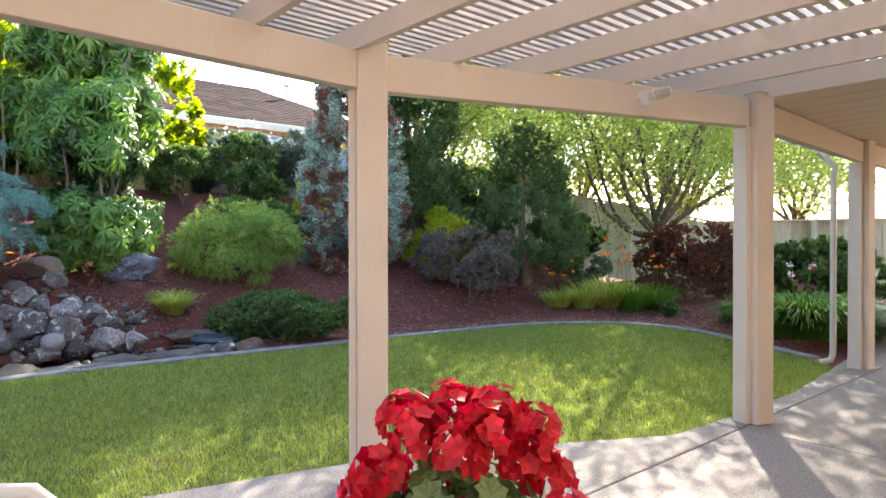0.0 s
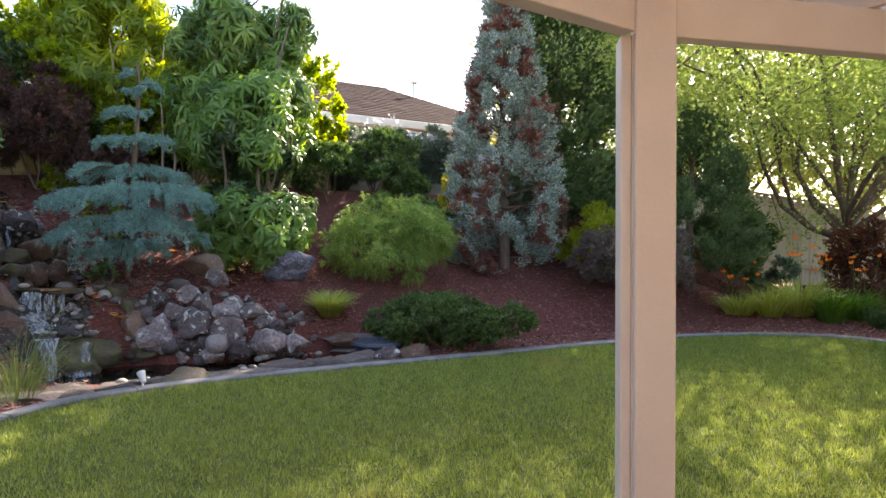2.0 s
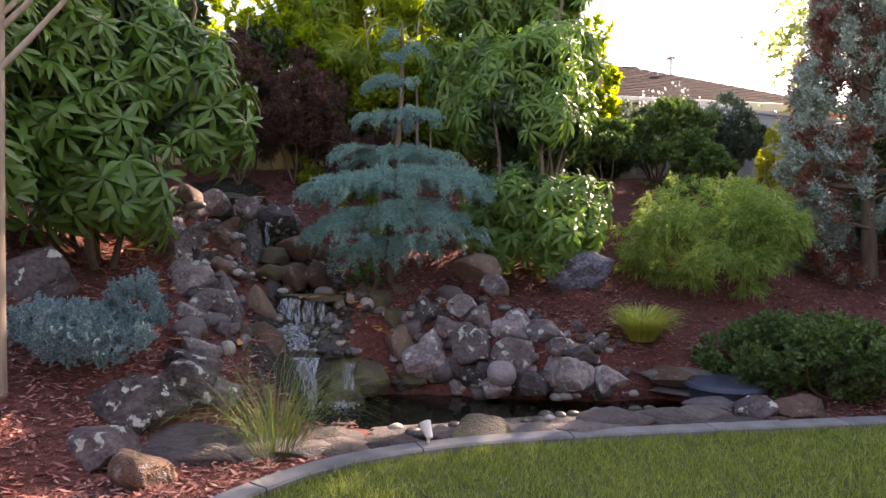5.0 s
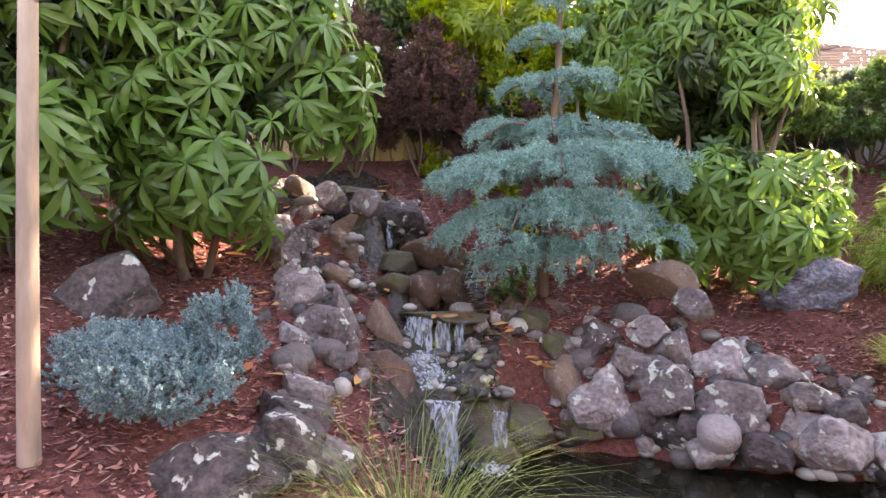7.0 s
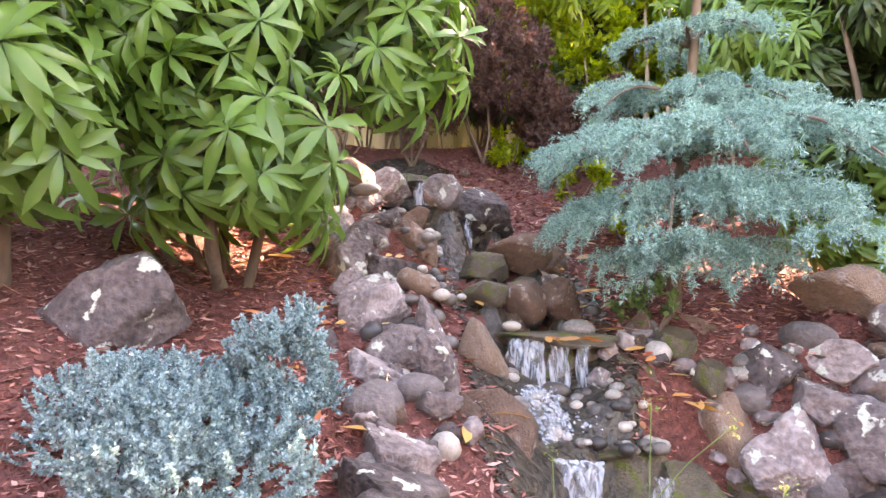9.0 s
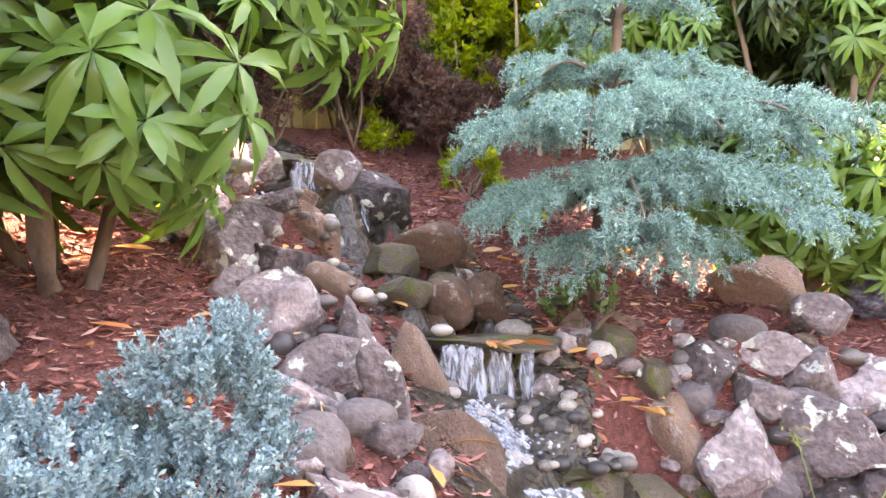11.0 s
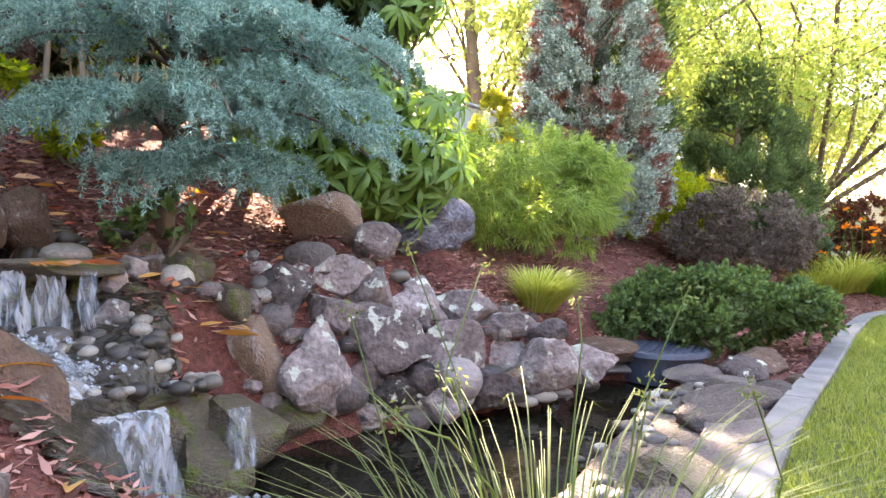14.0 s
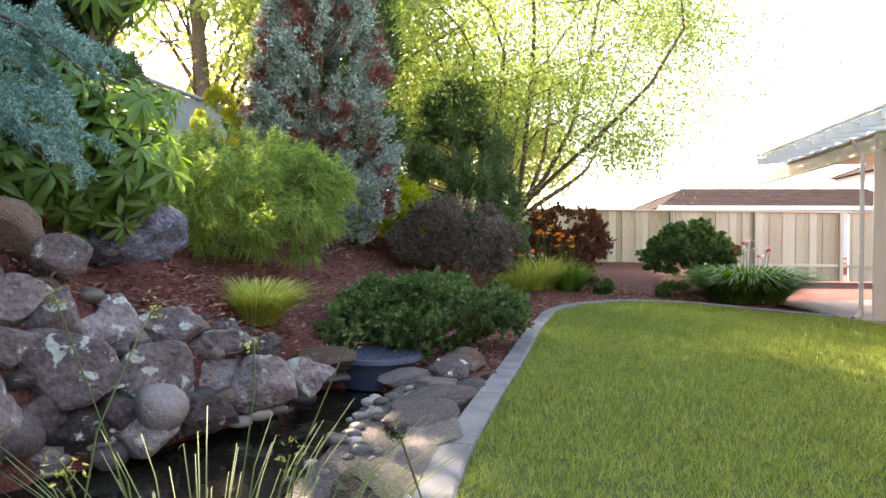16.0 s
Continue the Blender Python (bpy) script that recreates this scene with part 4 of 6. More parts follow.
def cone_tree(name, label, at, height, r0, n, mat, lw, profile, clumps=260, rough=.14, upward=.7, base=.05, lean=0.0):
    """An upright conifer whose skin is made of many small sprays."""
    ob = thing(name, label, "tree", (at[0], at[1], gz(at[0], at[1]) - .05))
    v, f = limb((0, 0, 0), (lean, 0, height * .93), .09, .02, .01, 8)
    mesh_of("trunk", v, f, M_BARK, ob, smooth=True)
    t = rng.uniform(0, 1, clumps) ** .85
    a = rng.uniform(0, 6.283, clumps)
    rr = np.array([profile(q) for q in t]) * r0 * rng.uniform(.72, 1.08, clumps)
    C = np.stack([np.cos(a) * rr + lean * t, np.sin(a) * rr, base + t * (height - base)], 1)
    i = rng.integers(0, clumps, n)
    out = np.stack([np.cos(a), np.sin(a), np.full(clumps, upward)], 1)[i]
    P = C[i] + unit(out) * rng.uniform(-.1, .14, (n, 1)) + rng.normal(0, rough * .5, (n, 3))
    D = unit(unit(out) + rng.normal(0, .55, (n, 3)))
    L = rng.uniform(.7, 1.3, n) * lw[0]
    v, f = quads(P, D, sphere_dirs(n), L, L * lw[1] / lw[0])
    mesh_of("foliage", v, f, mat, ob)
    for q in range(0, clumps, 12):
        v, f = limb((0, 0, C[q][2] * .8), C[q] * .9, .02, .006, .03, 4)
        mesh_of("branch", v, f, M_BARK, ob)
    return ob


def blades(name, label, cat, at, n, length, wide, mat, spread=.12, droop=.5, lean=(0, 0), group="", tilt=.55, z=None, nm="foliage"):
    ob = thing(name, label, cat, (at[0], at[1], (gz(at[0], at[1]) if z is None else z) - .01), group)
    a = rng.uniform(0, 6.283, n)
    r = np.sqrt(rng.uniform(0, 1, n)) * spread
    P = np.stack([np.cos(a) * r, np.sin(a) * r, np.zeros(n)], 1)
    ti = rng.uniform(.05, 1, n) * tilt
    D = np.stack([np.cos(a) * ti + lean[0], np.sin(a) * ti + lean[1], np.ones(n)], 1)
    L = rng.uniform(.55, 1.15, n) * length
    S = np.stack([-np.sin(a), np.cos(a), np.zeros(n)], 1)
    Dn = unit(D)
    out = np.stack([np.cos(a), np.sin(a), np.zeros(n)], 1)
    rows = []
    for s_, w_ in ((0, .8), (.3, 1), (.55, .9), (.8, .6), (1, .08)):
        c = P + Dn * (L * s_)[:, None] + out * (L * droop * s_ * s_ * .5)[:, None] + np.array([0, 0, -1.0]) * (L * droop * s_ ** 3 * .7)[:, None]
        rows += [c - S * wide * w_ * .5, c + S * wide * w_ * .5]
    v = np.stack(rows, 1).reshape(-1, 3)
    b = np.arange(n).reshape(-1, 1, 1) * 10
    f = (b + np.array([[0, 1, 3, 2], [2, 3, 5, 4], [4, 5, 7, 6], [6, 7, 9, 8]])).reshape(-1, 4)
    tagged(mesh_of(nm, v, f, mat, ob), kind="stuff")
    return ob


# broad-leaved shrubs
rhodo("tall glossy rhododendron with drooping leaf whorls above the mulch", (-7.75, 5.85), (2.4, 2.0, 3.1), 1300, 230, 28, None, (-5.4, 4.2), 1.1, .35)
rhodo("glossy rhododendron spreading low over the mulch", (-7.95, 4.75), (1.9, 1.7, 3.0), 1000, 230, 24, None, (-5.4, 4.2), 1.1, .3)
rhodo("tall dark rhododendron at the garden's end", (-9.4, 6.6), (3.0, 2.8, 4.6), 650, 0, 16, None, (-5, 4), 1.3, .4)
# the next two use the copy with sunlight painted into its tone
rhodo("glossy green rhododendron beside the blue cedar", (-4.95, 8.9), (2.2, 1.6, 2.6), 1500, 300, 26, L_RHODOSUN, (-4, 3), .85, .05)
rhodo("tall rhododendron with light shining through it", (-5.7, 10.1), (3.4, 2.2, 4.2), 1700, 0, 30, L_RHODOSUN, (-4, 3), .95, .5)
# from here the leaf colour itself carries the glow of light from behind
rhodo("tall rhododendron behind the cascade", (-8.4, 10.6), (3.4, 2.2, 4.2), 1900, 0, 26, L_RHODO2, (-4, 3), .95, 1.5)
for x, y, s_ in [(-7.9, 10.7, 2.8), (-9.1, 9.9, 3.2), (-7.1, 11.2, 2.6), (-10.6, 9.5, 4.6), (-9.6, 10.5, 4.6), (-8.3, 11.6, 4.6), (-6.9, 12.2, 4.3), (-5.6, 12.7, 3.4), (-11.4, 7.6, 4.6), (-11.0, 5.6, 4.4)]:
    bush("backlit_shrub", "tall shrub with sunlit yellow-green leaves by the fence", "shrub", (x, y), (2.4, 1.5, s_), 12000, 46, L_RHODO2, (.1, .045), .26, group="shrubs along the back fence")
for x, y, s_ in [(-9.3, 8.9, 2.3), (-8.6, 9.5, 2.0), (-9.9, 8.2, 2.5), (-7.8, 9.9, .9), (-8.75, 8.4, 2.0), (-8.3, 8.95, 1.9), (-9.1, 7.8, 2.0), (-9.1, 7.3, 1.8), (-7.6, 9.4, 1.3)]:
    bush("dry_shrub", "dry reddish-brown undergrowth behind the cascade", "shrub", (x, y), (1.6, 1.1, s_), 20000, 26, L_DEAD, (.05, .012), .32, group="dry undergrowth")
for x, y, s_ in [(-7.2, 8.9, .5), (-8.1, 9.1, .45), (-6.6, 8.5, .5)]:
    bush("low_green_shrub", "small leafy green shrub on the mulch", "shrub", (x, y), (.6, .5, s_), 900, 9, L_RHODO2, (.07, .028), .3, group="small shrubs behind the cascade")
# gap-filling shrubs, coloured with the same shade-dark leaf
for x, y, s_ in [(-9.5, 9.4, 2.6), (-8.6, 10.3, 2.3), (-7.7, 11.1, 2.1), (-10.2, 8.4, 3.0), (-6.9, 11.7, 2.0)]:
    bush("dark_evergreen", "dark leafy evergreen shrub filling the gap before the fence", "shrub", (x, y), (2.2, 1.0, s_), 9000, 34, L_RHODOSHADE, (.1, .04), .3, group="dark shrubs behind the cascade")
# thin stems seen behind the cascade, and the slim trunk in front
for q in range(18):
    x, y = -10.2 + q * .25 + rng.uniform(-.1, .1), 9.4 + .1 * q + rng.uniform(-.5, .5)
    ob = thing("stem", "slim leaning brown shrub stem behind the cascade", "shrub stem", (x, y, gz(x, y) - .05), "stems behind the cascade")
    v, f = limb((0, 0, 0), (rng.uniform(-.4, .4), rng.uniform(-.2, .2), 2.4), rng.uniform(.012, .034), .008, .018, 8)
    mesh_of("stem_wood", v, f, M_PALEBARK, ob, smooth=True)
tree("sapling", "slim pale smooth trunk with bright leaves overhead", (-6.42, 4.39), 4.2, (2.0, 2.0), .045, 2600, L_TREE, (.1, .035), 2.35, 6, M_PALEBARK, lobes=8)

# blue cedar with drooping tiers
ced = thing("cedar", "weeping blue cedar with drooping tiers of needles", "tree", (-6.02, 7.85, gz(-6.02, 7.85) - .05))
v, f = limb((0, 0, 0), (.12, .05, 2.7), .05, .015, .02, 9)
mesh_of("trunk", v, f, M_BARK, ced, smooth=True)
# height on the trunk, heading, length, how far the tips hang
CED_B = [(.3, -92, .75, .9), (.34, -35, .85, .9), (.36, -60, .8, .8), (.56, -105, .95, .9), (.6, -72, 1.15, .9), (.58, -18, 1.05, .9), (.62, -46, 1.3, 1.0), (.6, -132, .8, .8),
         (.92, -84, 1.15, .9), (.95, -30, 1.25, .9), (.94, -112, .95, .7), (.97, -56, 1.1, .7), (.95, -2, 1.0, .7), (.95, -160, .8, .5),
         (1.28, -60, .55, .45), (1.26, -15, .65, .45), (1.3, -115, .62, .45), (1.28, -160, .5, .4), (1.66, -75, .4, .4), (1.68, -20, .45, .4), (1.66, -140, .42, .4), (2.0, -50, .34, .3), (2.02, -125, .3, .3), (2.28, -70, .24, .25), (2.4, 10, .2, .2), (2.52, -110, .16, .2), (1.3, 60, .5, .4), (.8, 90, .6, .5), (1.7, 120, .35, .4)]
bl, NP, ND, NL = [], [], [], []


def twig(a_, b_, per_m):
    k_ = max(8, int(per_m * np.linalg.norm(b_ - a_)))
    u = rng.uniform(0, 1, (k_, 1))
    NP.append(a_ * (1 - u) + b_ * u + np.array([0, 0, .04]) * np.sin(np.pi * u) + rng.normal(0, .004, (k_, 3)))
    ND.append(unit(sphere_dirs(k_) + unit(b_ - a_) * .7))
    NL.append(rng.uniform(.02, .034, k_))


for bz, ba, br_, hang in CED_B:
    a = radians(ba)
    out_ = np.array([math.cos(a), math.sin(a), 0])
    sid = np.array([-math.sin(a), math.cos(a), 0])
    t = np.linspace(0, 1, 13)[:, None]
    line_ = np.array([.05 * bz, .02 * bz, bz]) + out_ * br_ * t + np.array([0, 0, 1]) * (.16 * np.sin(np.pi * t * .8) * br_ - .2 * t ** 3 * br_)
    bl.append(tube(line_, np.linspace(.018, .005, 13), 5))
    for q in range(int(34 * br_) + 6):
        s_ = rng.uniform(.1, 1.0) ** .8
        b0 = line_[min(12, int(s_ * 12.5))]
        sg = rng.choice([-1, 1])
        w = rng.uniform(.08, 1) * .36 * (br_ ** .6) * math.sin(math.pi * min(1, s_ * .7 + .2)) * (.9 + .25 * math.sin(9 * s_ + bz * 20)) + .03
        e_ = b0 + sid * sg * w + out_ * w * .6 + np.array([0, 0, rng.uniform(-.06, .03)])
        twig(b0, e_, 480)
        for _ in range(int(2 + 8 * w)):
            u = rng.uniform(.3, 1)
            p0 = b0 * (1 - u) + e_ * u
            h = rng.uniform(.04, .1) * (.5 + .5 * hang) * (1.9 if rng.random() < .16 * hang else 1)
            p1 = p0 + out_ * rng.uniform(.02, .07) + sid * sg * rng.uniform(0, .05) - np.array([0, 0, h * .35])
            twig(p0, p1, 480)
            twig(p1, p1 + out_ * rng.uniform(0, .03) - np.array([0, 0, h * .65]), 620)
P, D, L = np.concatenate(NP), np.concatenate(ND), np.concatenate(NL)
v, f = quads(P, D, sphere_dirs(len(P)), L, np.full(len(P), .0052), 0)
mesh_of("foliage", v, f, L_CEDAR, ced)
for v, f in bl:
    mesh_of("branch", v, f, M_BARK, ced)


def juniper(label, at, size, n):
    ob = thing("juniper", label, "shrub", (at[0], at[1], gz(at[0], at[1]) - .03))
    # short upright shoots, each a tight brush of needles, over four mounds
    P0_, D0 = [], []
    for cx, cy, cz, sx, sz in ((-.25, -.06, .3, .36, .42), (.2, -.1, .3, .38, .4), (.1, .3, .62, .22, .5), (0, -.02, .36, .5, .42)):
        p_, d_ = lumps(430, (cx * size[0], cy * size[1], size[2] * cz), (size[0] * sx * .8, size[1] * sx * .8, size[2] * sz * .8), 22, .34, -.8)
        P0_.append(p_)
        D0.append(d_)
    P0_, D0 = np.concatenate(P0_), np.concatenate(D0)
    P0_[:, 2] = np.maximum(P0_[:, 2], .03)
    D0 = unit(D0 + np.array([0, 0, .9]) + rng.normal(0, .25, D0.shape))
    i = np.repeat(np.arange(len(P0_)), n // len(P0_))
    ln_ = rng.uniform(.035, .07, len(P0_))[i][:, None]
    P = P0_[i] + D0[i] * rng.uniform(-.6, 1, (len(i), 1)) * ln_
    D = unit(D0[i] * .9 + sphere_dirs(len(P)))
    L = rng.uniform(.01, .019, len(P))
    v, f = quads(P, D, sphere_dirs(len(P)), L, L * .5, .1)
    tagged(mesh_of("foliage", v, f, L_JUNI, ob), kind="stuff")
    for q in range(0, 900, 90):
        v, f = limb((0, 0, 0), P0_[q] * .85, .01, .004, .05, 4)
        mesh_of("branch", v, f, M_BARK, ob)


juniper("spreading blue star juniper on the mulch", (-6.62, 4.98), (1.45, 1.1, .54), 150000)

# threadleaf false cypress
lime = thing("threadleaf_cypress", "lime-green threadleaf cypress with feathery hanging tips", "shrub", (-3.2, 9.75, gz(-3.2, 9.75) - .03))
Q, W, L = sprigs(46000, (0, 0, .6), (.98, .84, .62), 80, .28, -.8, 30, .12, .55, .45, (.08, .01), .2)
v, f = long_leaves(Q, W, sphere_dirs(len(Q)), L, np.full(len(Q), .009), .45)
mesh_of("foliage", v, f, L_LIME, lime)
for _ in range(8):
    v, f = limb((0, 0, 0), (rng.uniform(-.5, .5), rng.uniform(-.4, .4), rng.uniform(.4, .8)), .02, .01, .06, 5)
    mesh_of("branch", v, f, M_BARK, lime)

cone_tree("cypress", "tall narrow blue-grey cypress with dead brown patches", (-1.6, 11.3), 4.7, .84, 150000, L_CYP, (.05, .022), lambda t: (.85 + .3 * math.sin(math.pi * min(1, t * 1.3))) * (1 - t) ** .6 + .07, 620, .075)
cone_tree("conifer", "dark green spreading conifer behind the cypress", (-.65, 12.7), 5.4, 1.0, 50000, L_DARKC, (.11, .035), lambda t: (1 - t) ** .5 * .95 + .08, 240, .22)
cone_tree("pine", "mugo pine with dark green candles on a bare stem", (1.6, 12.5), 3.1, 1.15, 80000, L_DARKC, (.07, .02), lambda t: 1.1 * (1 - t) ** .75 * min(1, .6 + 2 * t) + .08 + .12 * math.sin(23 * t), 190, .12, 1.3, .35)
bush("gold_shrub", "small bright yellow shrub", "shrub", (-2.55, 12.2), (.8, .8, 1.75), 13000, 9, L_GOLD, (.06, .012))
bush("chartreuse_shrub", "low chartreuse shrub under the conifers", "shrub", (.15, 12.0), (2.2, 1.2, 1.55), 16000, 14, L_CHART, (.07, .015))
bush("dusky_shrub", "rounded purple-grey shrub on the mulch", "shrub", (.45, 11.1), (2.7, 1.8, 1.6), 40000, 26, L_PURPLE, (.045, .022), .34)
bush("green_mound", "low mounding dark green shrub beside the kerb", "shrub", (-2.1, 8.42), (2.6, 1.5, .8), 52000, 60, L_MOUND, (.04, .022), .3, per=20, shoot=.06, up=-.95)
bush("maroon_shrub", "maroon-leaved barberry before the fence", "shrub", (5.2, 13.0), (3.3, 1.8, 1.75), 46000, 30, L_RED, (.055, .024), .4)
bush("variegated_shrub", "pale variegated shrub in the border", "shrub", (2.9, 12.5), (.9, .7, .9), 7000, 9, L_OLEA, (.06, .025))
bush("hydrangea", "leafy green shrub with pale flowers by the fence", "shrub", (6.6, 10.9), (2.8, 1.8, 1.4), 20000, 34, L_MOUND, (.09, .05))
bush("green_shrub", "dark green shrub filling the mound", "shrub", (-4.3, 12.9), (2.0, 1.2, 1.5), 12000, 18, L_MOUND, (.07, .03), group="shrubs on the mound")
bush("low_shrub", "small green shrub in the border", "shrub", (4.1, 11.2), (.7, .6, .4), 5000, 7, L_MOUND, (.04, .02), group="small border shrubs")
bush("low_shrub", "small green shrub in the border", "shrub", (4.8, 10.3), (.9, .6, .35), 5000, 7, L_MOUND, (.04, .02), group="small border shrubs")
for q, (x, y, s_) in enumerate([(-5.9, 14.2, 1.5), (-4.5, 13.6, 1.5), (-3.6, 14.4, 1.5)]):
    ob = bush("oleander", "grey-green oleander with pale lilac flowers before the fence", "shrub", (x, y), (2.0, 1.3, 1.7), 19000, 20, L_OLEA, (.1, .022), .4, group="oleanders")
    P, D = lumps(240, (0, 0, .85), (.88, .58, .72), 16, .4)
    v, f = quads(P, D, sphere_dirs(len(P)), np.full(len(P), .05), np.full(len(P), .05))
    tagged(mesh_of("blossom", v, f, P_WHITE, ob), kind="stuff")
for x, y, s_ in [(-4.9, 11.9, 1.3), (-3.8, 12.4, 1.1), (-3.3, 11.4, .8)]:
    bush("green_shrub", "dark green shrub filling the mound", "shrub", (x, y), (1.9, 1.3, s_), 12000, 14, L_MOUND, (.07, .03), group="shrubs on the mound")
bush("creeper", "light green leafy creeper below the cedar", "creeper", (-5.95, 7.42), (.55, .25, .4), 500, 8, L_MOUND, (.05, .028))

# border tree and far trees
tree("shade_tree", "spreading light-green tree with forked limbs in the border", (4.75, 14.05), 9.2, (11.0, 8.4), .14, 150000, L_TREE, (.08, .04), 1.5, 12, None, lobes=190)
# the three tallest stand towards the sun, their height chosen to shade the garden
FAR = [(-15, 10.5, 6), (-15, 6, 7), (2.0, 20, 11.5), (8.0, 21.5, 13), (11.5, 20.5, 7.5), (-.7, 18.6, 14.5), (3.8, 18.2, 7.5), (7.0, 18.6, 7.0), (-.3, 19.3, 8.0)]
for x, y, h in FAR:
    # over 14 m: an added tree whose high crown, out of view, blocks sun
    big = h > 14
    tree("far_tree", "sunlit yellow-green tree beyond the fence, backdrop and added shade", (x, y), h, (7.2, 5.0) if big else (5.2, 4.8), .16, 22000 if big else 5000, L_FAR, (.2, .11), 8.2 if big else 2.0, 8, None, lobes=30, z=1.5 if x < 0 else .2, group="trees beyond the fence")

bush("dark_evergreen", "tall dense dark evergreen shrub before the back fence", "shrub", (.6, 14.6), (2.4, 1.6, 1.9), 22000, 26, L_DARKC, (.1, .04), .3, group="dark evergreens by the fence")
bush("dark_evergreen", "tall dense dark evergreen shrub before the back fence", "shrub", (2.9, 14.6), (2.0, 1.5, 1.4), 20000, 26, L_DARKC, (.1, .04), .3, group="dark evergreens by the fence")
bush("dark_evergreen", "tall dense dark evergreen shrub before the back fence", "shrub", (-1.0, 14.0), (2.0, 1.5, 1.9), 18000, 26, L_DARKC, (.1, .04), .3, group="dark evergreens by the fence")

# border grasses
blades("fountain_grass", "golden hakone grass spilling down the mound", "ornamental grass", (-3.62, 8.45), 900, .5, .009, L_HAK, .12, .55, (.15, -.25), tilt=.6)
blades("agapanthus", "large clump of dark strap leaves by the patio", "agapanthus", (5.3, 9.2), 2400, 1.0, .03, L_BLADE, .55, .7, tilt=.8)
blades("agapanthus", "large clump of dark strap leaves by the patio", "agapanthus", (6.1, 9.5), 1300, .85, .03, L_BLADE, .4, .7, tilt=.8)
for x, y, h in [(2.6, 11.6, .75), (3.1, 11.8, .95), (3.5, 11.6, .8), (2.1, 11.5, .5), (4.0, 11.9, .8)]:
    ob = blades("daylily", "yellow-green daylily clump with a few blooms", "daylily", (x, y), 380, h, .014, L_HAK if x < 3.3 else L_BLADE, .2, .6, tilt=.7, group="daylilies in the border")
    P = np.stack([rng.normal(0, .18, 5), rng.normal(0, .15, 5), h * rng.uniform(1.0, 1.35, 5)], 1)
    for p in P:
        v, f = quads(np.repeat(p[None], 6, 0), sphere_dirs(6, 0), sphere_dirs(6), np.full(6, .07), np.full(6, .035))
        mesh_of("bloom", v, f, P_ORANGE, ob)
        v, f = limb((p[0] * .3, p[1] * .3, 0), p, .004, .003, .02, 4)
        mesh_of("stalk", v, f, L_BLADE, ob)

# reeds at the pond's near end
reed = blades("reed_clump", "clump of fine green reeds with seed heads at the pond's edge", "reeds", (-5.08, 5.22), 300, .95, .0034, L_REED, .16, .75, (.0, .0), tilt=.75)
for q in range(9):
    a = q * .7
    e = np.array([math.cos(a) * rng.uniform(.15, .45), math.sin(a) * rng.uniform(.15, .45), rng.uniform(.6, .85)])
    v, f = limb((0, 0, 0), e, .0022, .0015, .06, 6)
    mesh_of("seed_stalk", v, f, L_REED, reed)
    v, f = quads(e + rng.normal(0, .012, (26, 3)), sphere_dirs(26), sphere_dirs(26), np.full(26, .011), np.full(26, .004))
    mesh_of("seed_head", v, f, L_REED, reed)
for clump in [o for o in scene.objects if o.name.startswith("agapanthus")]:
    for q in range(5):
        e = np.array([rng.uniform(-.4, .4), rng.uniform(-.3, .3), rng.uniform(.85, 1.1)])
        v, f = limb(e * (.2, .2, 0), e, .006, .005, .02, 5)
        mesh_of("flower_stalk", v, f, L_BLADE, clump)
        v, f = quads(e + rng.normal(0, .015, (24, 3)), sphere_dirs(24, -.2), sphere_dirs(24), np.full(24, .05), np.full(24, .018))
        mesh_of("flower_head", v, f, P_RED if q < 2 else P_WHITE, clump)

# ---- geranium in a pot, and a chair back ----
POT = Vector((0.02, 1.12, 0))
stand = thing("plant_stand", "slim dark metal plant stand", "plant stand", POT + Vector((0, 0, .012)))
for q in range(3):
    a = q * 2.094 + .5
    v, f = tube([(math.cos(a) * .17, math.sin(a) * .17, 0), (math.cos(a) * .1, math.sin(a) * .1, .35), (math.cos(a) * .12, math.sin(a) * .12, .62)], [.008] * 3, 6)
    mesh_of("leg", v, f, M_DARK, stand)
bm = bmesh.new()
bmesh.ops.create_cone(bm, cap_ends=True, segments=28, radius1=.14, radius2=.14, depth=.015, matrix=Matrix.Translation((0, 0, .625)))
part("top", bm, M_DARK, stand)
pot = thing("geranium", "red geranium in full bloom in a pot on the stand", "potted plant", POT + Vector((0, 0, .633)))
bm = bmesh.new()
bmesh.ops.create_cone(bm, cap_ends=True, segments=28, radius1=.09, radius2=.13, depth=.2, matrix=Matrix.Translation((0, 0, .1)))
part("pot", bm, M_TERRA, pot)
gl = leaf("geranium_leaf", [(.06, .11, .03), (.13, .19, .05), (.24, .29, .1)], t=.25)
HEADS = [(-.06, .02, .44), (.05, .0, .45), (-.13, .0, .38), (.13, .03, .4), (0, .05, .48), (.19, -.02, .3), (-.19, -.02, .26), (-.09, .05, .46), (.01, -.02, .42), (.08, .05, .47), (.15, .05, .44), (.17, .06, .35), (-.16, .06, .33), (-.2, -.1, .2), (-.1, -.16, .19), (.0, -.17, .2), (.12, -.15, .18), (.21, -.08, .22), (0, .16, .3)]
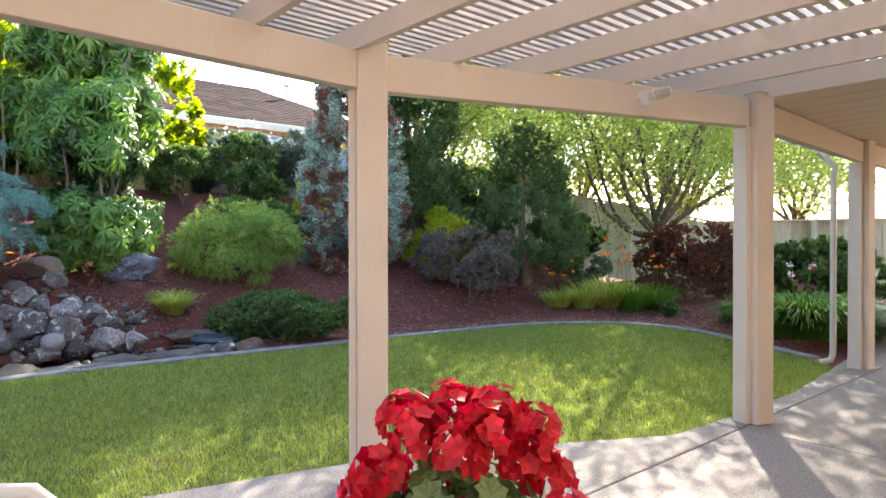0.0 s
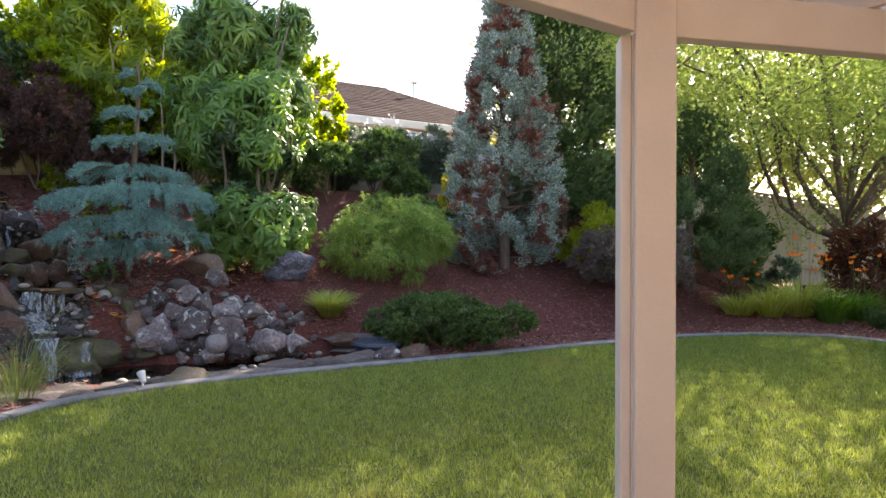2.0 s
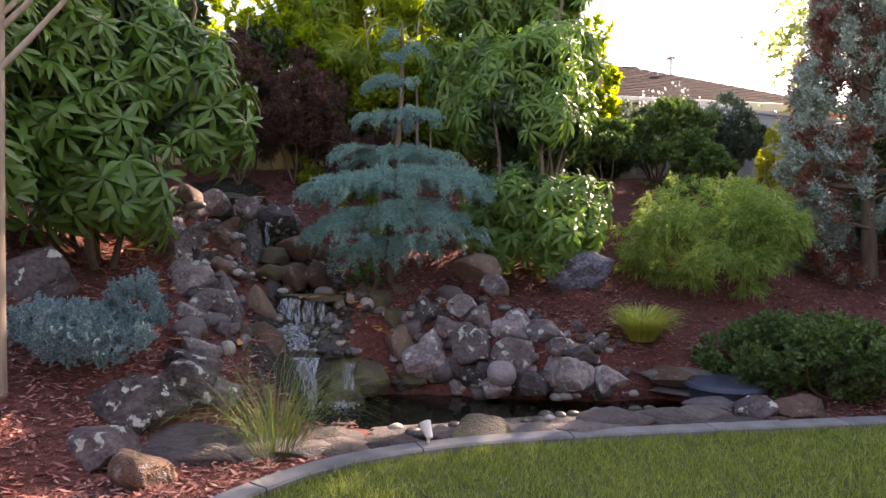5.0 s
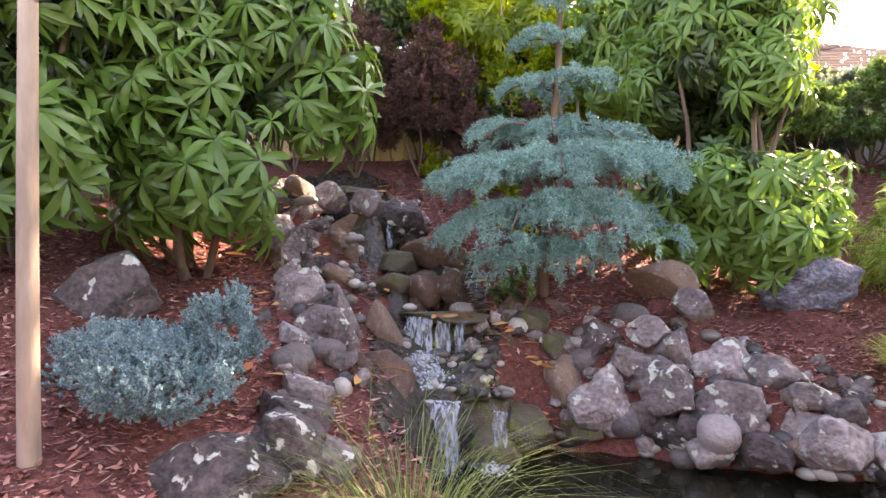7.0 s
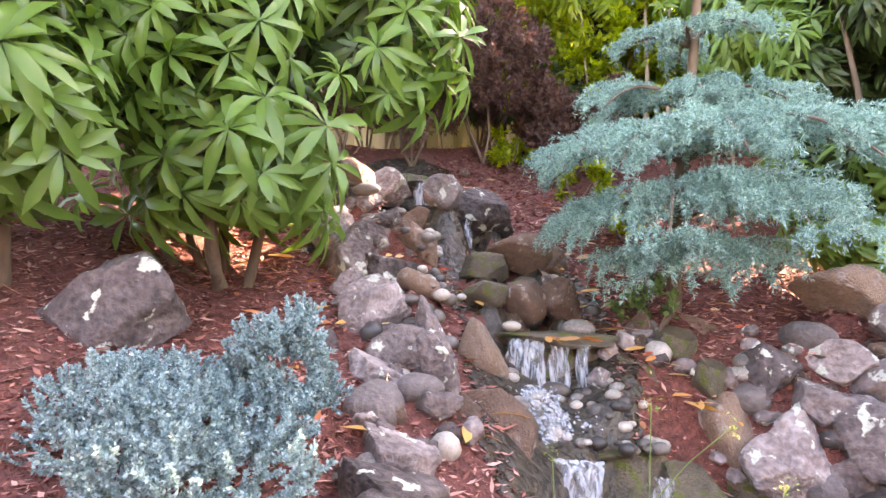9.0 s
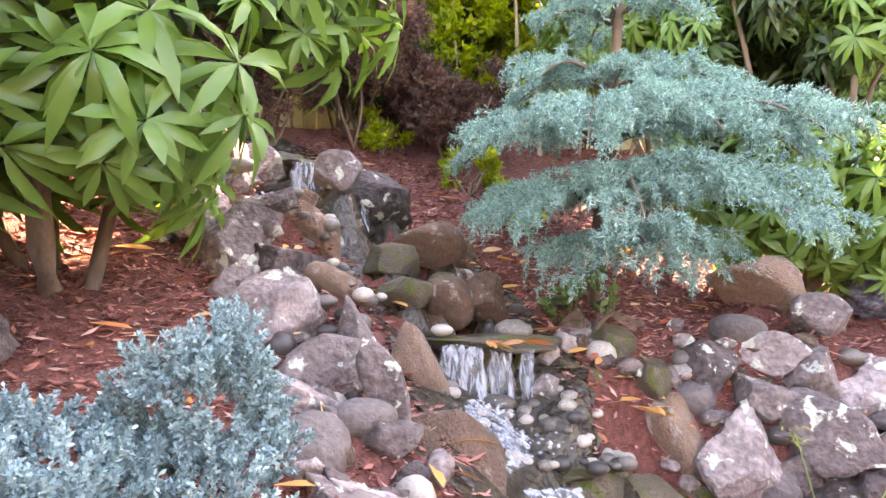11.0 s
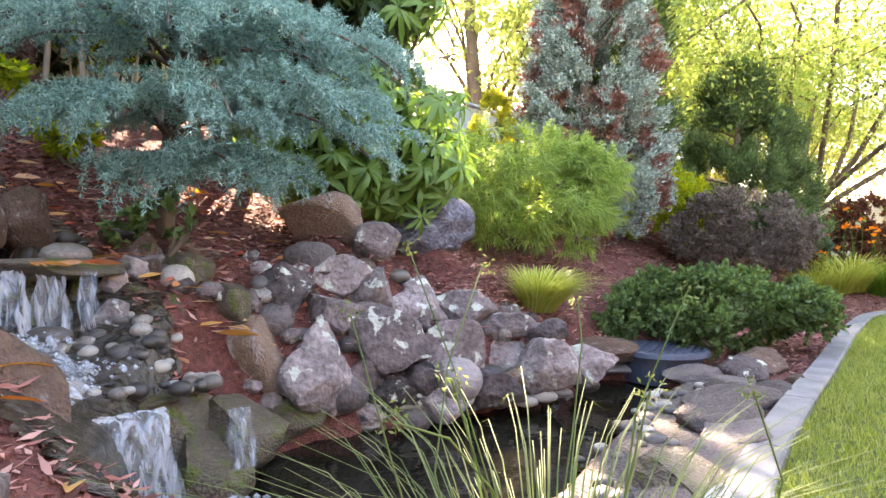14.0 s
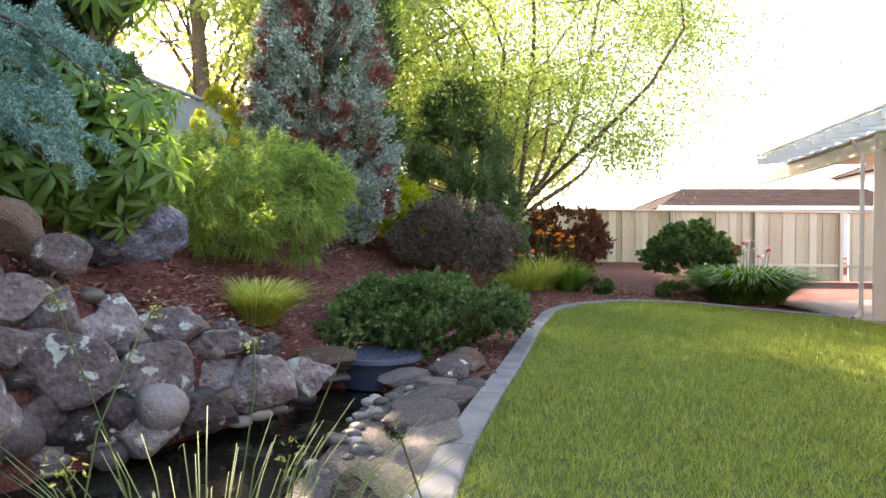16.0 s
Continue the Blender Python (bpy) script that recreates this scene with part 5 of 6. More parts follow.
for hx, hy, hz in HEADS:
    c = np.array([hx, hy, hz])
    n_ = 34
    fd = sphere_dirs(n_, -.2)
    fc = c + fd * rng.uniform(.035, .058, (n_, 1))
    ps = []
    for p, d in zip(fc, fd):
        u = np.cross(d, [.3, .2, .9])
        u /= np.linalg.norm(u)
        w = np.cross(d, u)
        ang = np.arange(5) * 2 * np.pi / 5
        D = u * np.cos(ang)[:, None] + w * np.sin(ang)[:, None] + d * .25
        ps.append(quads(np.tile(p, (5, 1)), D, np.tile(d, (5, 1)), np.full(5, .022), np.full(5, .021), .1))
    v, f = merge(ps)
    mesh_of("flower_head", v, f, P_RED, pot)
n_ = 90
fd = sphere_dirs(n_, -.1)
P = fd * rng.uniform(.08, .17, (n_, 1)) + np.array([0, 0, .26])
for q in range(13):
    # large scalloped leaves that face outward below the blooms
    p = np.array([-.14 + .28 * (q % 5) / 4 + rng.normal(0, .012), -.115 + rng.normal(0, .015), .25 + .045 * (q // 5) + rng.normal(0, .012)])
    d = unit(np.array([rng.normal(0, .45), -1, .5 + rng.normal(0, .3)]))
    u = unit(np.cross(d, [.3, .2, .9]))
    w = np.cross(d, u)
    ang = np.arange(9) * 2 * np.pi / 9
    v, f = quads(np.tile(p, (9, 1)), u * np.cos(ang)[:, None] + w * np.sin(ang)[:, None] + d * .18, np.tile(d, (9, 1)), rng.uniform(.04, .05, 9), np.full(9, .042), .1)
    mesh_of("leaf", v, f, gl, pot, smooth=True)
lv = []
for p, d in zip(P, fd):
    u = np.cross(d, [.3, .2, .9]); u /= np.linalg.norm(u)
    w = np.cross(d, u)
    ang = np.arange(7) * 2 * np.pi / 7
    D = u * np.cos(ang)[:, None] + w * np.sin(ang)[:, None] + d * .2
    lv.append(quads(np.tile(p, (7, 1)), D, np.tile(d, (7, 1)), np.full(7, .034), np.full(7, .032), .1))
v, f = merge(lv)
tagged(mesh_of("foliage", v, f, gl, pot), kind="stuff")
for h in HEADS:
    v, f = limb((0, 0, .18), h, .004, .003, .03, 5)
    mesh_of("stem", v, f, gl, pot)


def chair(at, ang, label):
    ch = thing("patio_chair", label, "chair", at)
    ch.rotation_euler = (0, 0, ang)
    pts = [(-.24, 0, 0), (-.25, 0, .5), (-.2, .02, .76), (-.08, .03, .86), (.08, .03, .86), (.2, .02, .76), (.25, 0, .5), (.24, 0, 0)]
    v, f = tube(pts, [.022] * 8, 10)
    mesh_of("back_frame", v, f, M_PVC, ch, smooth=True)
    bm = bmesh.new()
    box(bm, (-.22, .0, .48), (.22, .02, .82), None, .01)
    part("backrest", bm, M_PVC, ch)
    bm = bmesh.new()
    box(bm, (-.24, -.48, .42), (.24, -.01, .45), None, .012)
    part("seat", bm, M_PVC, ch)
    for x in (-.22, .22):
        v, f = tube([(x, -.45, 0), (x, -.45, .42)], [.018, .018], 8)
        mesh_of("leg", v, f, M_PVC, ch)


chair(Vector((.1, 2.14, .012)), radians(172), "white plastic patio chair behind the geranium")
chair(Vector((-1.0, 1.43, .012)), radians(182), "white plastic patio chair near the lawn's edge")

# ---- rocks ----
def rock_mesh(name, mat, seed, boxy=.5, rough=.22, sub=3, flat=1.0, cuts=10, inner=.2, outer=.4):
    """A weathered stone: a ball cut flat on several sides, then roughened; its size is one metre each way."""
    bm = bmesh.new()
    bmesh.ops.create_icosphere(bm, subdivisions=sub, radius=.5)
    off = Vector((seed * 7.3, seed * 3.1, seed * 1.7))
    r = random.Random(seed)
    planes = [(Vector((r.gauss(0, 1), r.gauss(0, 1), r.gauss(0, 1))).normalized(), r.uniform(inner, outer)) for _ in range(cuts)]
    for v in bm.verts:
        for d, h in planes:
            e = v.co.dot(d) - h
            if e > 0:
                v.co -= d * e * boxy
        n1, n2, n3, n4 = noise.noise(v.co * 2.0 + off), noise.noise(v.co * 6 + off), abs(noise.noise(v.co * 8 + off)), noise.noise(v.co * 17 + off)
        v.co *= 1 + rough * .5 * n1 + rough * .4 * n2 - rough * .5 * n3 + rough * .16 * n4
    lo = [min(v.co[k] for v in bm.verts) for k in range(3)]
    hi = [max(v.co[k] for v in bm.verts) for k in range(3)]
    for v in bm.verts:
        v.co = Vector([(v.co[k] - (lo[k] + hi[k]) / 2) / (hi[k] - lo[k]) for k in range(3)])
        v.co.z *= flat
    me = bpy.data.meshes.new(name)
    bm.to_mesh(me)
    bm.free()
    for p in me.polygons:
        p.use_smooth = True
    me.materials.append(mat)
    return me


ROCKS = [rock_mesh("boulder", M_ROCK, i, 1, .21, 4, 1, 14, .24, .4) for i in range(12)]
SMALL = [rock_mesh("boulder", M_ROCK, i, 1, .2, 3, 1, 11, .24, .42) for i in range(12)]
SMOOTH = [rock_mesh("rounded_boulder", M_ROCKPALE, 80 + i, .5, .08, 3, 1, 5, .32, .44) for i in range(5)]
SMALLB = [rock_mesh("brown_boulder", M_ROCKBROWN, 20 + i, 1, .16, 3, 1, 10, .22, .36) for i in range(4)]
BROWNS = [rock_mesh("brown_boulder", M_ROCKBROWN, 20 + i, 1, .16, 4, 1, 10, .22, .36) for i in range(5)]
MOSSY = [rock_mesh("mossy_boulder", M_ROCKMOSS, 30 + i, 1, .16, 4, 1, 10, .24, .38) for i in range(4)]
LAVAS = [rock_mesh("pitted_boulder", M_LAVA, 40 + i, .4, .6, 4) for i in range(2)]
PEBBLES = [rock_mesh("pebble", M_PEBBLE, 50 + i, .2, .12, 2) for i in range(6)]
SLABS = [rock_mesh("flagstone", M_SLATE, 60 + i, 1, .16, 4, .5, 12, .26, .4) for i in range(6)]
KIND = {"g": (SMOOTH, "rounded_boulder", "smooth pale grey rounded boulder", "rock"),
        "r": (ROCKS, "boulder", "grey boulder with pale lichen patches", "rock"),
        "b": (BROWNS, "brown_stone", "upright rusty brown split stone", "rock"),
        "m": (MOSSY, "mossy_stone", "wet mossy brown stone in the cascade", "rock"),
        "l": (LAVAS, "pitted_rock", "deeply pitted dark grey rock", "rock"),
        "p": (PEBBLES, "pebble", "smooth rounded river pebble among the boulders", "pebble"),
        "s": (SLABS, "flagstone", "flat grey edging stone beside the pond", "stone")}


def rock(kind, x, y, z, w, h=None, dpt=None, turn=None, lean=0.0, label=""):
    meshes, nm, lb, cat = KIND[kind]
    if w < .26 and kind in "rb":
        meshes = SMALL if kind == "r" else SMALLB
    ob = new(nm, meshes[int(rng.integers(0, len(meshes)))])
    h, dpt = h or w * .8, dpt or w * .85
    # the view of the cascade is from the south-east; width lies across it
    t = rng.uniform(-.5, .5) + radians(25) if turn is None else radians(turn)
    ob.matrix_world = Matrix.Translation((x, y, z)) @ Matrix.Rotation(t, 4, "Z") @ Matrix.Rotation(radians(lean), 4, "Y") @ Matrix.Rotation(rng.uniform(-.12, .12), 4, "X") @ Matrix.Diagonal((w * (1.6 if kind == "s" else 1.2), dpt * 1.2, h * (1.7 if kind == "s" else 1.18), 1))
    return tagged(ob, label or lb, cat, {"g": "rounded pale boulders", "r": "boulders round the pond", "b": "brown split stones", "m": "mossy cascade stones", "l": "pitted rocks", "p": "river pebbles", "s": "flat stones round the pond"}[kind])


for kind_, bank in BANKS:
    for x, y, z, w, h, turn_, lean_ in bank:
        rock(kind_, x, y, z, w, h, min(w, h) * 1.05, turn_, lean_)
FLAGS = [(-5.58, 5.05, 0.15, 0.7, 0.25), (-4.75, 5.46, 0.14, 0.35, 0.13), (-4.52, 5.7, 0.14, 0.33, 0.14), (-4.34, 5.92, 0.15, 0.23, 0.15), (-3.83, 6.3, 0.14, 0.3, 0.12), (-3.57, 6.5, 0.15, 0.35, 0.14), (-3.45, 6.75, 0.16, 0.36, 0.2), (-3.16, 7.03, 0.16, 0.41, 0.2), (-3, 7.24, 0.15, 0.34, 0.18), (-2.9, 7.66, 0.15, 0.32, 0.15), (-2.8, 7.18, 0.14, 0.4, 0.12), (-3.28, 8.3, 0.23, 0.47, 0.18), (-3.19, 8.2, 0.11, 0.46, 0.13), (-4.92, 5.31, 0.14, 0.3, 0.13), (-5.18, 5.2, .14, .45, .14), (-4.98, 5.6, .13, .42, .13), (-4.15, 6.12, .13, .3, .12)]
for x, y, z, w, h in FLAGS:
    rock("s", x, y, z, w, h, w * .75)
for k_, x, y, z, w, h in [("b", -6.27, 6.26, .38, .36, .6), ("b", -6.42, 6.12, .5, .3, .4), ("b", -6.1, 6.24, .14, .3, .4), ("m", -5.86, 6.86, .2, .36, .34), ("m", -5.72, 6.72, .1, .3, .3), ("m", -6.16, 6.72, .22, .32, .36), ("b", -6.72, 7.05, .86, .3, .24), ("m", -6.02, 7.2, .6, .3, .34),
                          ("r", -7.62, 7.95, 1.62, .4, .36), ("b", -7.7, 7.3, 1.5, .32, .3), ("m", -7.42, 7.7, 1.44, .34, .3), ("r", -8.15, 7.5, 1.85, .36, .26), ("m", -7.15, 7.5, 1.2, .3, .24), ("b", -6.9, 7.75, 1.25, .34, .26), ("b", -5.95, 7.75, .86, .3, .2)]:
    rock(k_, x, y, z, w, h)
# loose boulders by the lawn and behind the juniper
EDGE_ROCKS = [("r", -6.0, 4.97, .33, .5, .36), ("r", -5.82, 4.64, .22, .4, .22), ("r", -6.07, 5.22, .4, .3, .24), ("r", -6.0, 5.37, .38, .36, .36), ("r", -5.85, 5.52, .31, .25, .23), ("r", -6.31, 5.71, .52, .3, .26), ("r", -6.12, 5.5, .46, .34, .3),
              ("b", -5.35, 4.57, .16, .3, .26), ("b", -2.39, 7.75, .16, .39, .21), ("r", -2.64, 7.55, .16, .29, .19), ("b", -2.47, 7.3, .14, .14, .1), ("m", -4.16, 6.08, .13, .4, .2)]
for k_, x, y, z, w, h in EDGE_ROCKS:
    rock(k_, x, y, z, w, h)
rock("r", -7.5, 5.12, gz(-7.5, 5.12) + .12, .58, .38, .34, 44, 0, "wide pitted grey boulder with lichen rings behind the juniper")

# the line of boulders and pebbles along the pond's far bank
taken = []
far_bank = along([(-6.2, 6.9), (-5.8, 7.12), (-5.26, 7.4), (-4.57, 7.62), (-3.88, 7.86), (-3.45, 8.2)], .13)
for i, p in enumerate(far_bank):
    for _ in range(2):
        w = rng.uniform(.05, .1)
        rock("p", p.x + rng.uniform(-.07, .07), p.y + rng.uniform(-.08, .04), rng.uniform(.02, .1), w, w * .65)

near_bank = along([(-3.05, 7.5), (-3.55, 7.05), (-4.05, 6.6), (-4.5, 6.15), (-4.85, 5.8)], .1)
for p in near_bank:
    for _ in range(3):
        w, o_ = rng.uniform(.03, .1), rng.uniform(-.1, .42)
        x, y = p.x + .62 * o_ - .03, p.y - .78 * o_ + .1
        if float(seg_dist(x, y, KERB)) > .19:
            rock("p", x, y, max(gz(x, y), .05) + .012, w, w * .6)

# pebbles in the cascade's pools
for _ in range(70):
    s_, a_ = math.sqrt(rng.uniform(0, 1)), rng.uniform(0, 6.283)
    u_, v_ = .42 * s_ * math.cos(a_), .2 * s_ * math.sin(a_)
    x, y = -6.1 + u_ * .92 - v_ * .39, 6.78 + u_ * .39 + v_ * .92
    w = rng.uniform(.03, .08)
    rock("p", x, y, max(gz(x, y), .46 - .1 * abs(u_)) + rng.uniform(0, .02), w, w * .7)
for _ in range(24):
    t = rng.uniform(0, 1)
    x, y = -7.35 + .5 * t + rng.normal(0, .09), 6.95 - .35 * t + rng.normal(0, .1)
    w = rng.uniform(.04, .09)
    rock("p", x, y, gz(x, y) + .14, w, w * .7)


# ---- the cascade's water ----
def fall(at, width, height, ang, out=.1, label="white water falling over a stone ledge"):
    ob = tagged(new("waterfall"), label, "waterfall", "falls of the cascade")
    ob.location, ob.rotation_euler = at, (0, 0, radians(ang))
    vs, nx, nz = [], 14, 12
    for j in range(nz + 1):
        t = j / nz
        for i in range(nx + 1):
            s_ = i / nx - .5
            vs.append((s_ * width * (1 + .15 * t) + .01 * math.sin(9 * t + i), -.03 - out * t ** .6 + .015 * math.sin(i * 2.4 + 3 * t), .01 - height * t ** 1.3))
    idx = np.arange((nx + 1) * (nz + 1)).reshape(nz + 1, nx + 1)
    f = np.stack([idx[:-1, :-1], idx[1:, :-1], idx[1:, 1:], idx[:-1, 1:]], -1).reshape(-1, 4)
    mesh_of("falling_sheet", vs, f, M_FOAM, ob, smooth=True)
    return ob


fall((-7.84, 7.63, 1.87), 0.2, 0.18, 30, 0.06)
fall((-7.5, 7.45, 1.59), 0.1, 0.24, 30, 0.06)
fall((-7.32, 7.47, 1.58), 0.04, 0.22, 30, 0.04)
fall((-6.47, 6.89, 0.87), 0.2, 0.3, 28, 0.1)
fall((-6.3, 6.95, 0.85), 0.1, 0.25, 28, 0.04)
fall((-6.19, 7, 0.85), 0.06, 0.26, 28, 0.04)
fall((-6, 6.48, 0.42), 0.32, 0.42, 28, 0.14)
fall((-5.63, 6.67, 0.37), 0.08, 0.2, 28, 0.05)


def splash(at, wide, count):
    """Loose drops and bubbles at the foot of a fall."""
    ob = tagged(new("splash"), "white splashing foam at the foot of the waterfall", "foam", "splashes of the cascade")
    ob.location = at
    c = rng.normal(0, 1, (count, 3)) * np.array([wide, wide * .6, .012]) + np.array([0, 0, .012])
    r = rng.uniform(.004, .016, (count, 1))
    corner = np.array([[1, 0, 0], [0, 1, 0], [-1, 0, 0], [0, -1, 0], [0, 0, .8], [0, 0, -.8]], float)
    v = (c[:, None, :] + corner[None] * r[:, None, :]).reshape(-1, 3)
    tri = np.array([[0, 1, 4], [1, 2, 4], [2, 3, 4], [3, 0, 4], [1, 0, 5], [2, 1, 5], [3, 2, 5], [0, 3, 5]])
    f = (np.arange(count).reshape(-1, 1, 1) * 6 + tri).reshape(-1, 3)
    tagged(mesh_of("foam", v, f, M_FOAM, ob, smooth=True), kind="stuff")


splash((-6.38, 6.7, .62), .09, 260)
splash((-6.2, 6.62, .54), .11, 200)
splash((-5.95, 6.36, .045), .1, 260)
splash((-5.62, 6.56, .045), .07, 160)
splash((-7.48, 7.32, 1.36), .05, 90)
splash((-6.76, 6.93, .94), .05, 90)


def ledge(at, w, d, h, label="flat mossy stone ledge under the falling water"):
    ob = new("ledge_stone", SLABS[int(rng.integers(0, 6))].copy())
    ob.data.materials[0] = M_ROCKMOSS
    ob.matrix_world = Matrix.Translation(at) @ Matrix.Rotation(radians(28), 4, "Z") @ Matrix.Diagonal((w, d, h * 2, 1))
    tagged(ob, label, "stone", "ledges of the cascade")


ledge((-7.95, 7.74, 1.88), 0.4, 0.34, 0.07)
ledge((-7.53, 7.57, 1.63), 0.36, 0.26, 0.07)
ledge((-7.31, 7.42, 1.32), 0.3, 0.3, 0.08)
ledge((-6.38, 7.02, 0.87), 0.72, 0.36, 0.09)
ledge((-6.15, 6.61, 0.36), 0.34, 0.3, 0.08)
ledge((-6.02, 6.8, 0.39), 0.4, 0.3, 0.06)
rock("m", *(-7.57, 7.63, 1.48), 0.3, 0.24)
rock("m", *(-6.42, 7.11, 0.71), 0.4, 0.3)
rock("m", *(-6.22, 7.2, 0.73), 0.22, 0.28)
rock("m", *(-6.08, 6.7, 0.2), 0.3, 0.34)
rock("m", *(-5.62, 6.92, 0.2), 0.34, 0.26)
rock("m", *(-8.15, 7.76, 1.87), 0.3, 0.2)
rock("m", *(-6.86, 7.12, 0.88), 0.3, 0.2)


def stream(pts, width, label):
    ob = tagged(new("stream"), label, "stream", "runs of the cascade")
    L_ = along([(p[0], p[1]) for p in pts], .05)
    n_ = len(L_)
    vs = []
    for i, p in enumerate(L_):
        t = i / max(1, n_ - 1)
        d = (L_[min(i + 1, n_ - 1)] - L_[max(i - 1, 0)]).normalized()
        q = Vector((-d.y, d.x, 0))
        k_ = t * (len(pts) - 1)
        i0 = min(int(k_), len(pts) - 2)
        z = pts[i0][2] + (pts[i0 + 1][2] - pts[i0][2]) * (k_ - i0)
        for s_ in (-.5, -.25, 0, .25, .5):
            c = p + q * width * s_
            vs.append((c.x, c.y, z + .01 * math.sin(i * 1.3 + s_ * 9) - .02 * abs(s_)))
    idx = np.arange(n_ * 5).reshape(n_, 5)
    f = np.stack([idx[:-1, :-1], idx[1:, :-1], idx[1:, 1:], idx[:-1, 1:]], -1).reshape(-1, 4)
    mesh_of("running_water", vs, f, M_FOAM, ob, smooth=True)


stream([(-7.25, 7.3, 1.35), (-7.07, 7.2, 1.17), (-6.89, 7.05, 1.02), (-6.74, 6.96, 0.93)], .11, "white rushing water between the stones")
stream([(-6.39, 6.69, 0.66), (-6.25, 6.62, 0.58), (-6.05, 6.55, 0.47)], .3, "foaming water in the lower pool of the cascade")

# small stones between the boulders of the banks
for line_, n_, wide, lo_, hi_ in (([(-5.75, 7.3), (-5.2, 7.62), (-4.5, 7.85), (-3.8, 8.05)], 150, .42, .06, .17), ([(-8.4, 7.1), (-7.6, 6.65), (-7.0, 6.3), (-6.5, 6.0), (-6.1, 5.6)], 100, .26, .07, .19), ([(-8.2, 8.2), (-7.4, 7.9), (-6.9, 7.55), (-6.3, 7.3), (-5.9, 7.1)], 75, .3, .07, .2)):
    for p in along(line_, sum((Vector(q) - Vector(p)).length for p, q in zip(line_, line_[1:])) / n_):
        w = rng.uniform(lo_, hi_)
        x, y = p.x + rng.normal(0, wide * .5), p.y + rng.normal(0, wide * .5)
        rock("p" if rng.random() < .15 else "r" if rng.random() < .8 else "b", x, y, gz(x, y) + w * .12, w * (.6 if w > .14 else .9), w * .6)

# ---- pond fittings ----
lid = thing("skimmer", "round dark plastic pond filter with a ribbed lid", "pond filter", (-2.88, 8.05, .03))
bm = bmesh.new()
bmesh.ops.create_cone(bm, cap_ends=True, segments=40, radius1=.26, radius2=.27, depth=.18, matrix=Matrix.Translation((0, 0, .1)))
part("body", bm, M_LID, lid)
bm = bmesh.new()
bmesh.ops.create_cone(bm, cap_ends=True, segments=48, radius1=.325, radius2=.31, depth=.04, matrix=Matrix.Translation((0, 0, .21)))
bmesh.ops.bevel(bm, geom=[e for e in bm.edges], offset=.006, segments=1, affect="EDGES")
for q in range(-9, 10):
    for r_ in range(-9, 10):
        x, y = q * .032, r_ * .032
        if x * x + y * y < .28 ** 2 and (q + r_) % 2 == 0:
            box(bm, (x - .012, y - .012, .229), (x + .012, y + .012, .234))
part("cover", bm, M_LID, lid, "ribbed blue-black lid")
bm = bmesh.new()
box(bm, (-.3, -.42, -.02), (.26, -.2, .05), Matrix.Rotation(radians(35), 4, "Z"), .01)
part("weir", bm, M_LID, lid)

spot = thing("spot_lamp", "white garden spot lamp by the pond's edge", "garden lamp", (-4.3, 5.69, .12))
v, f = tube([(0, 0, -.05), (0, 0, .09)], [.01, .01], 8)
mesh_of("stake", v, f, M_PVC, spot)
m_ = Matrix.Translation((-.015, .015, .135)) @ Matrix.Rotation(radians(-35), 4, "Y") @ Matrix.Rotation(radians(-20), 4, "X")
bm = bmesh.new()
bmesh.ops.create_cone(bm, cap_ends=False, segments=20, radius1=.02, radius2=.036, depth=.1, matrix=m_)
bmesh.ops.create_cone(bm, cap_ends=True, segments=20, radius1=.02, radius2=.02, depth=.01, matrix=m_ @ Matrix.Translation((0, 0, -.047)))
bmesh.ops.solidify(bm, geom=bm.faces[:], thickness=.004)
part("shade", bm, M_PVC, spot)
bm = bmesh.new()
bmesh.ops.create_cone(bm, cap_ends=True, segments=20, radius1=.03, radius2=.03, depth=.004, matrix=m_ @ Matrix.Translation((0, 0, .025)))
part("lens", bm, M_GLASS, spot)

# ---- bark chips, leaves and grass ----
def scatter(n_, x0, x1, y0, y1, test):
    x, y = rng.uniform(x0, x1, n_), rng.uniform(y0, y1, n_)
    ok = test(x, y)
    return x[ok], y[ok]


def bed(x, y):
    return (~inside(x, y, LAWN)) & (~inside(x, y, POND)) & (seg_dist(x, y, KERB) > .16) & (seg_dist(x, y, STREAM) > .33) & (~inside(x, y, SLAB)) & (ground(x, y) > .0) & ~((x > -5.1) & (x < -2.95) & (y < 7.6) & (y > 5.6) & (seg_dist(x, y, KERB) < .7))


xs1, ys1 = scatter(52000, -8.6, -3.4, 3.8, 9.2, bed)
xs2, ys2 = scatter(60000, -4.5, 5.5, 7.5, 13.5, bed)
xs3, ys3 = scatter(16000, -10.5, -4.6, 3.0, 11.5, bed)
x, y = np.concatenate([xs1, xs2, xs3]), np.concatenate([ys1, ys2, ys3])
z = ground(x, y) + rng.uniform(.0, .02, len(x))
a = rng.uniform(0, 6.283, len(x))
D = np.stack([np.cos(a), np.sin(a), rng.normal(0, .25, len(x))], 1)
Nn = np.stack([rng.normal(0, .35, len(x)), rng.normal(0, .35, len(x)), np.ones(len(x))], 1)
L = rng.gamma(3, .012, len(x)) + .012
v, f = quads(np.stack([x, y, z], 1), D, Nn, L, np.minimum(L * rng.uniform(.2, .5, len(x)), .02), -.15)
tagged(mesh_of("bark_mulch", v, f, M_CHIP), "loose reddish bark chips over the bed", "mulch", kind="stuff")

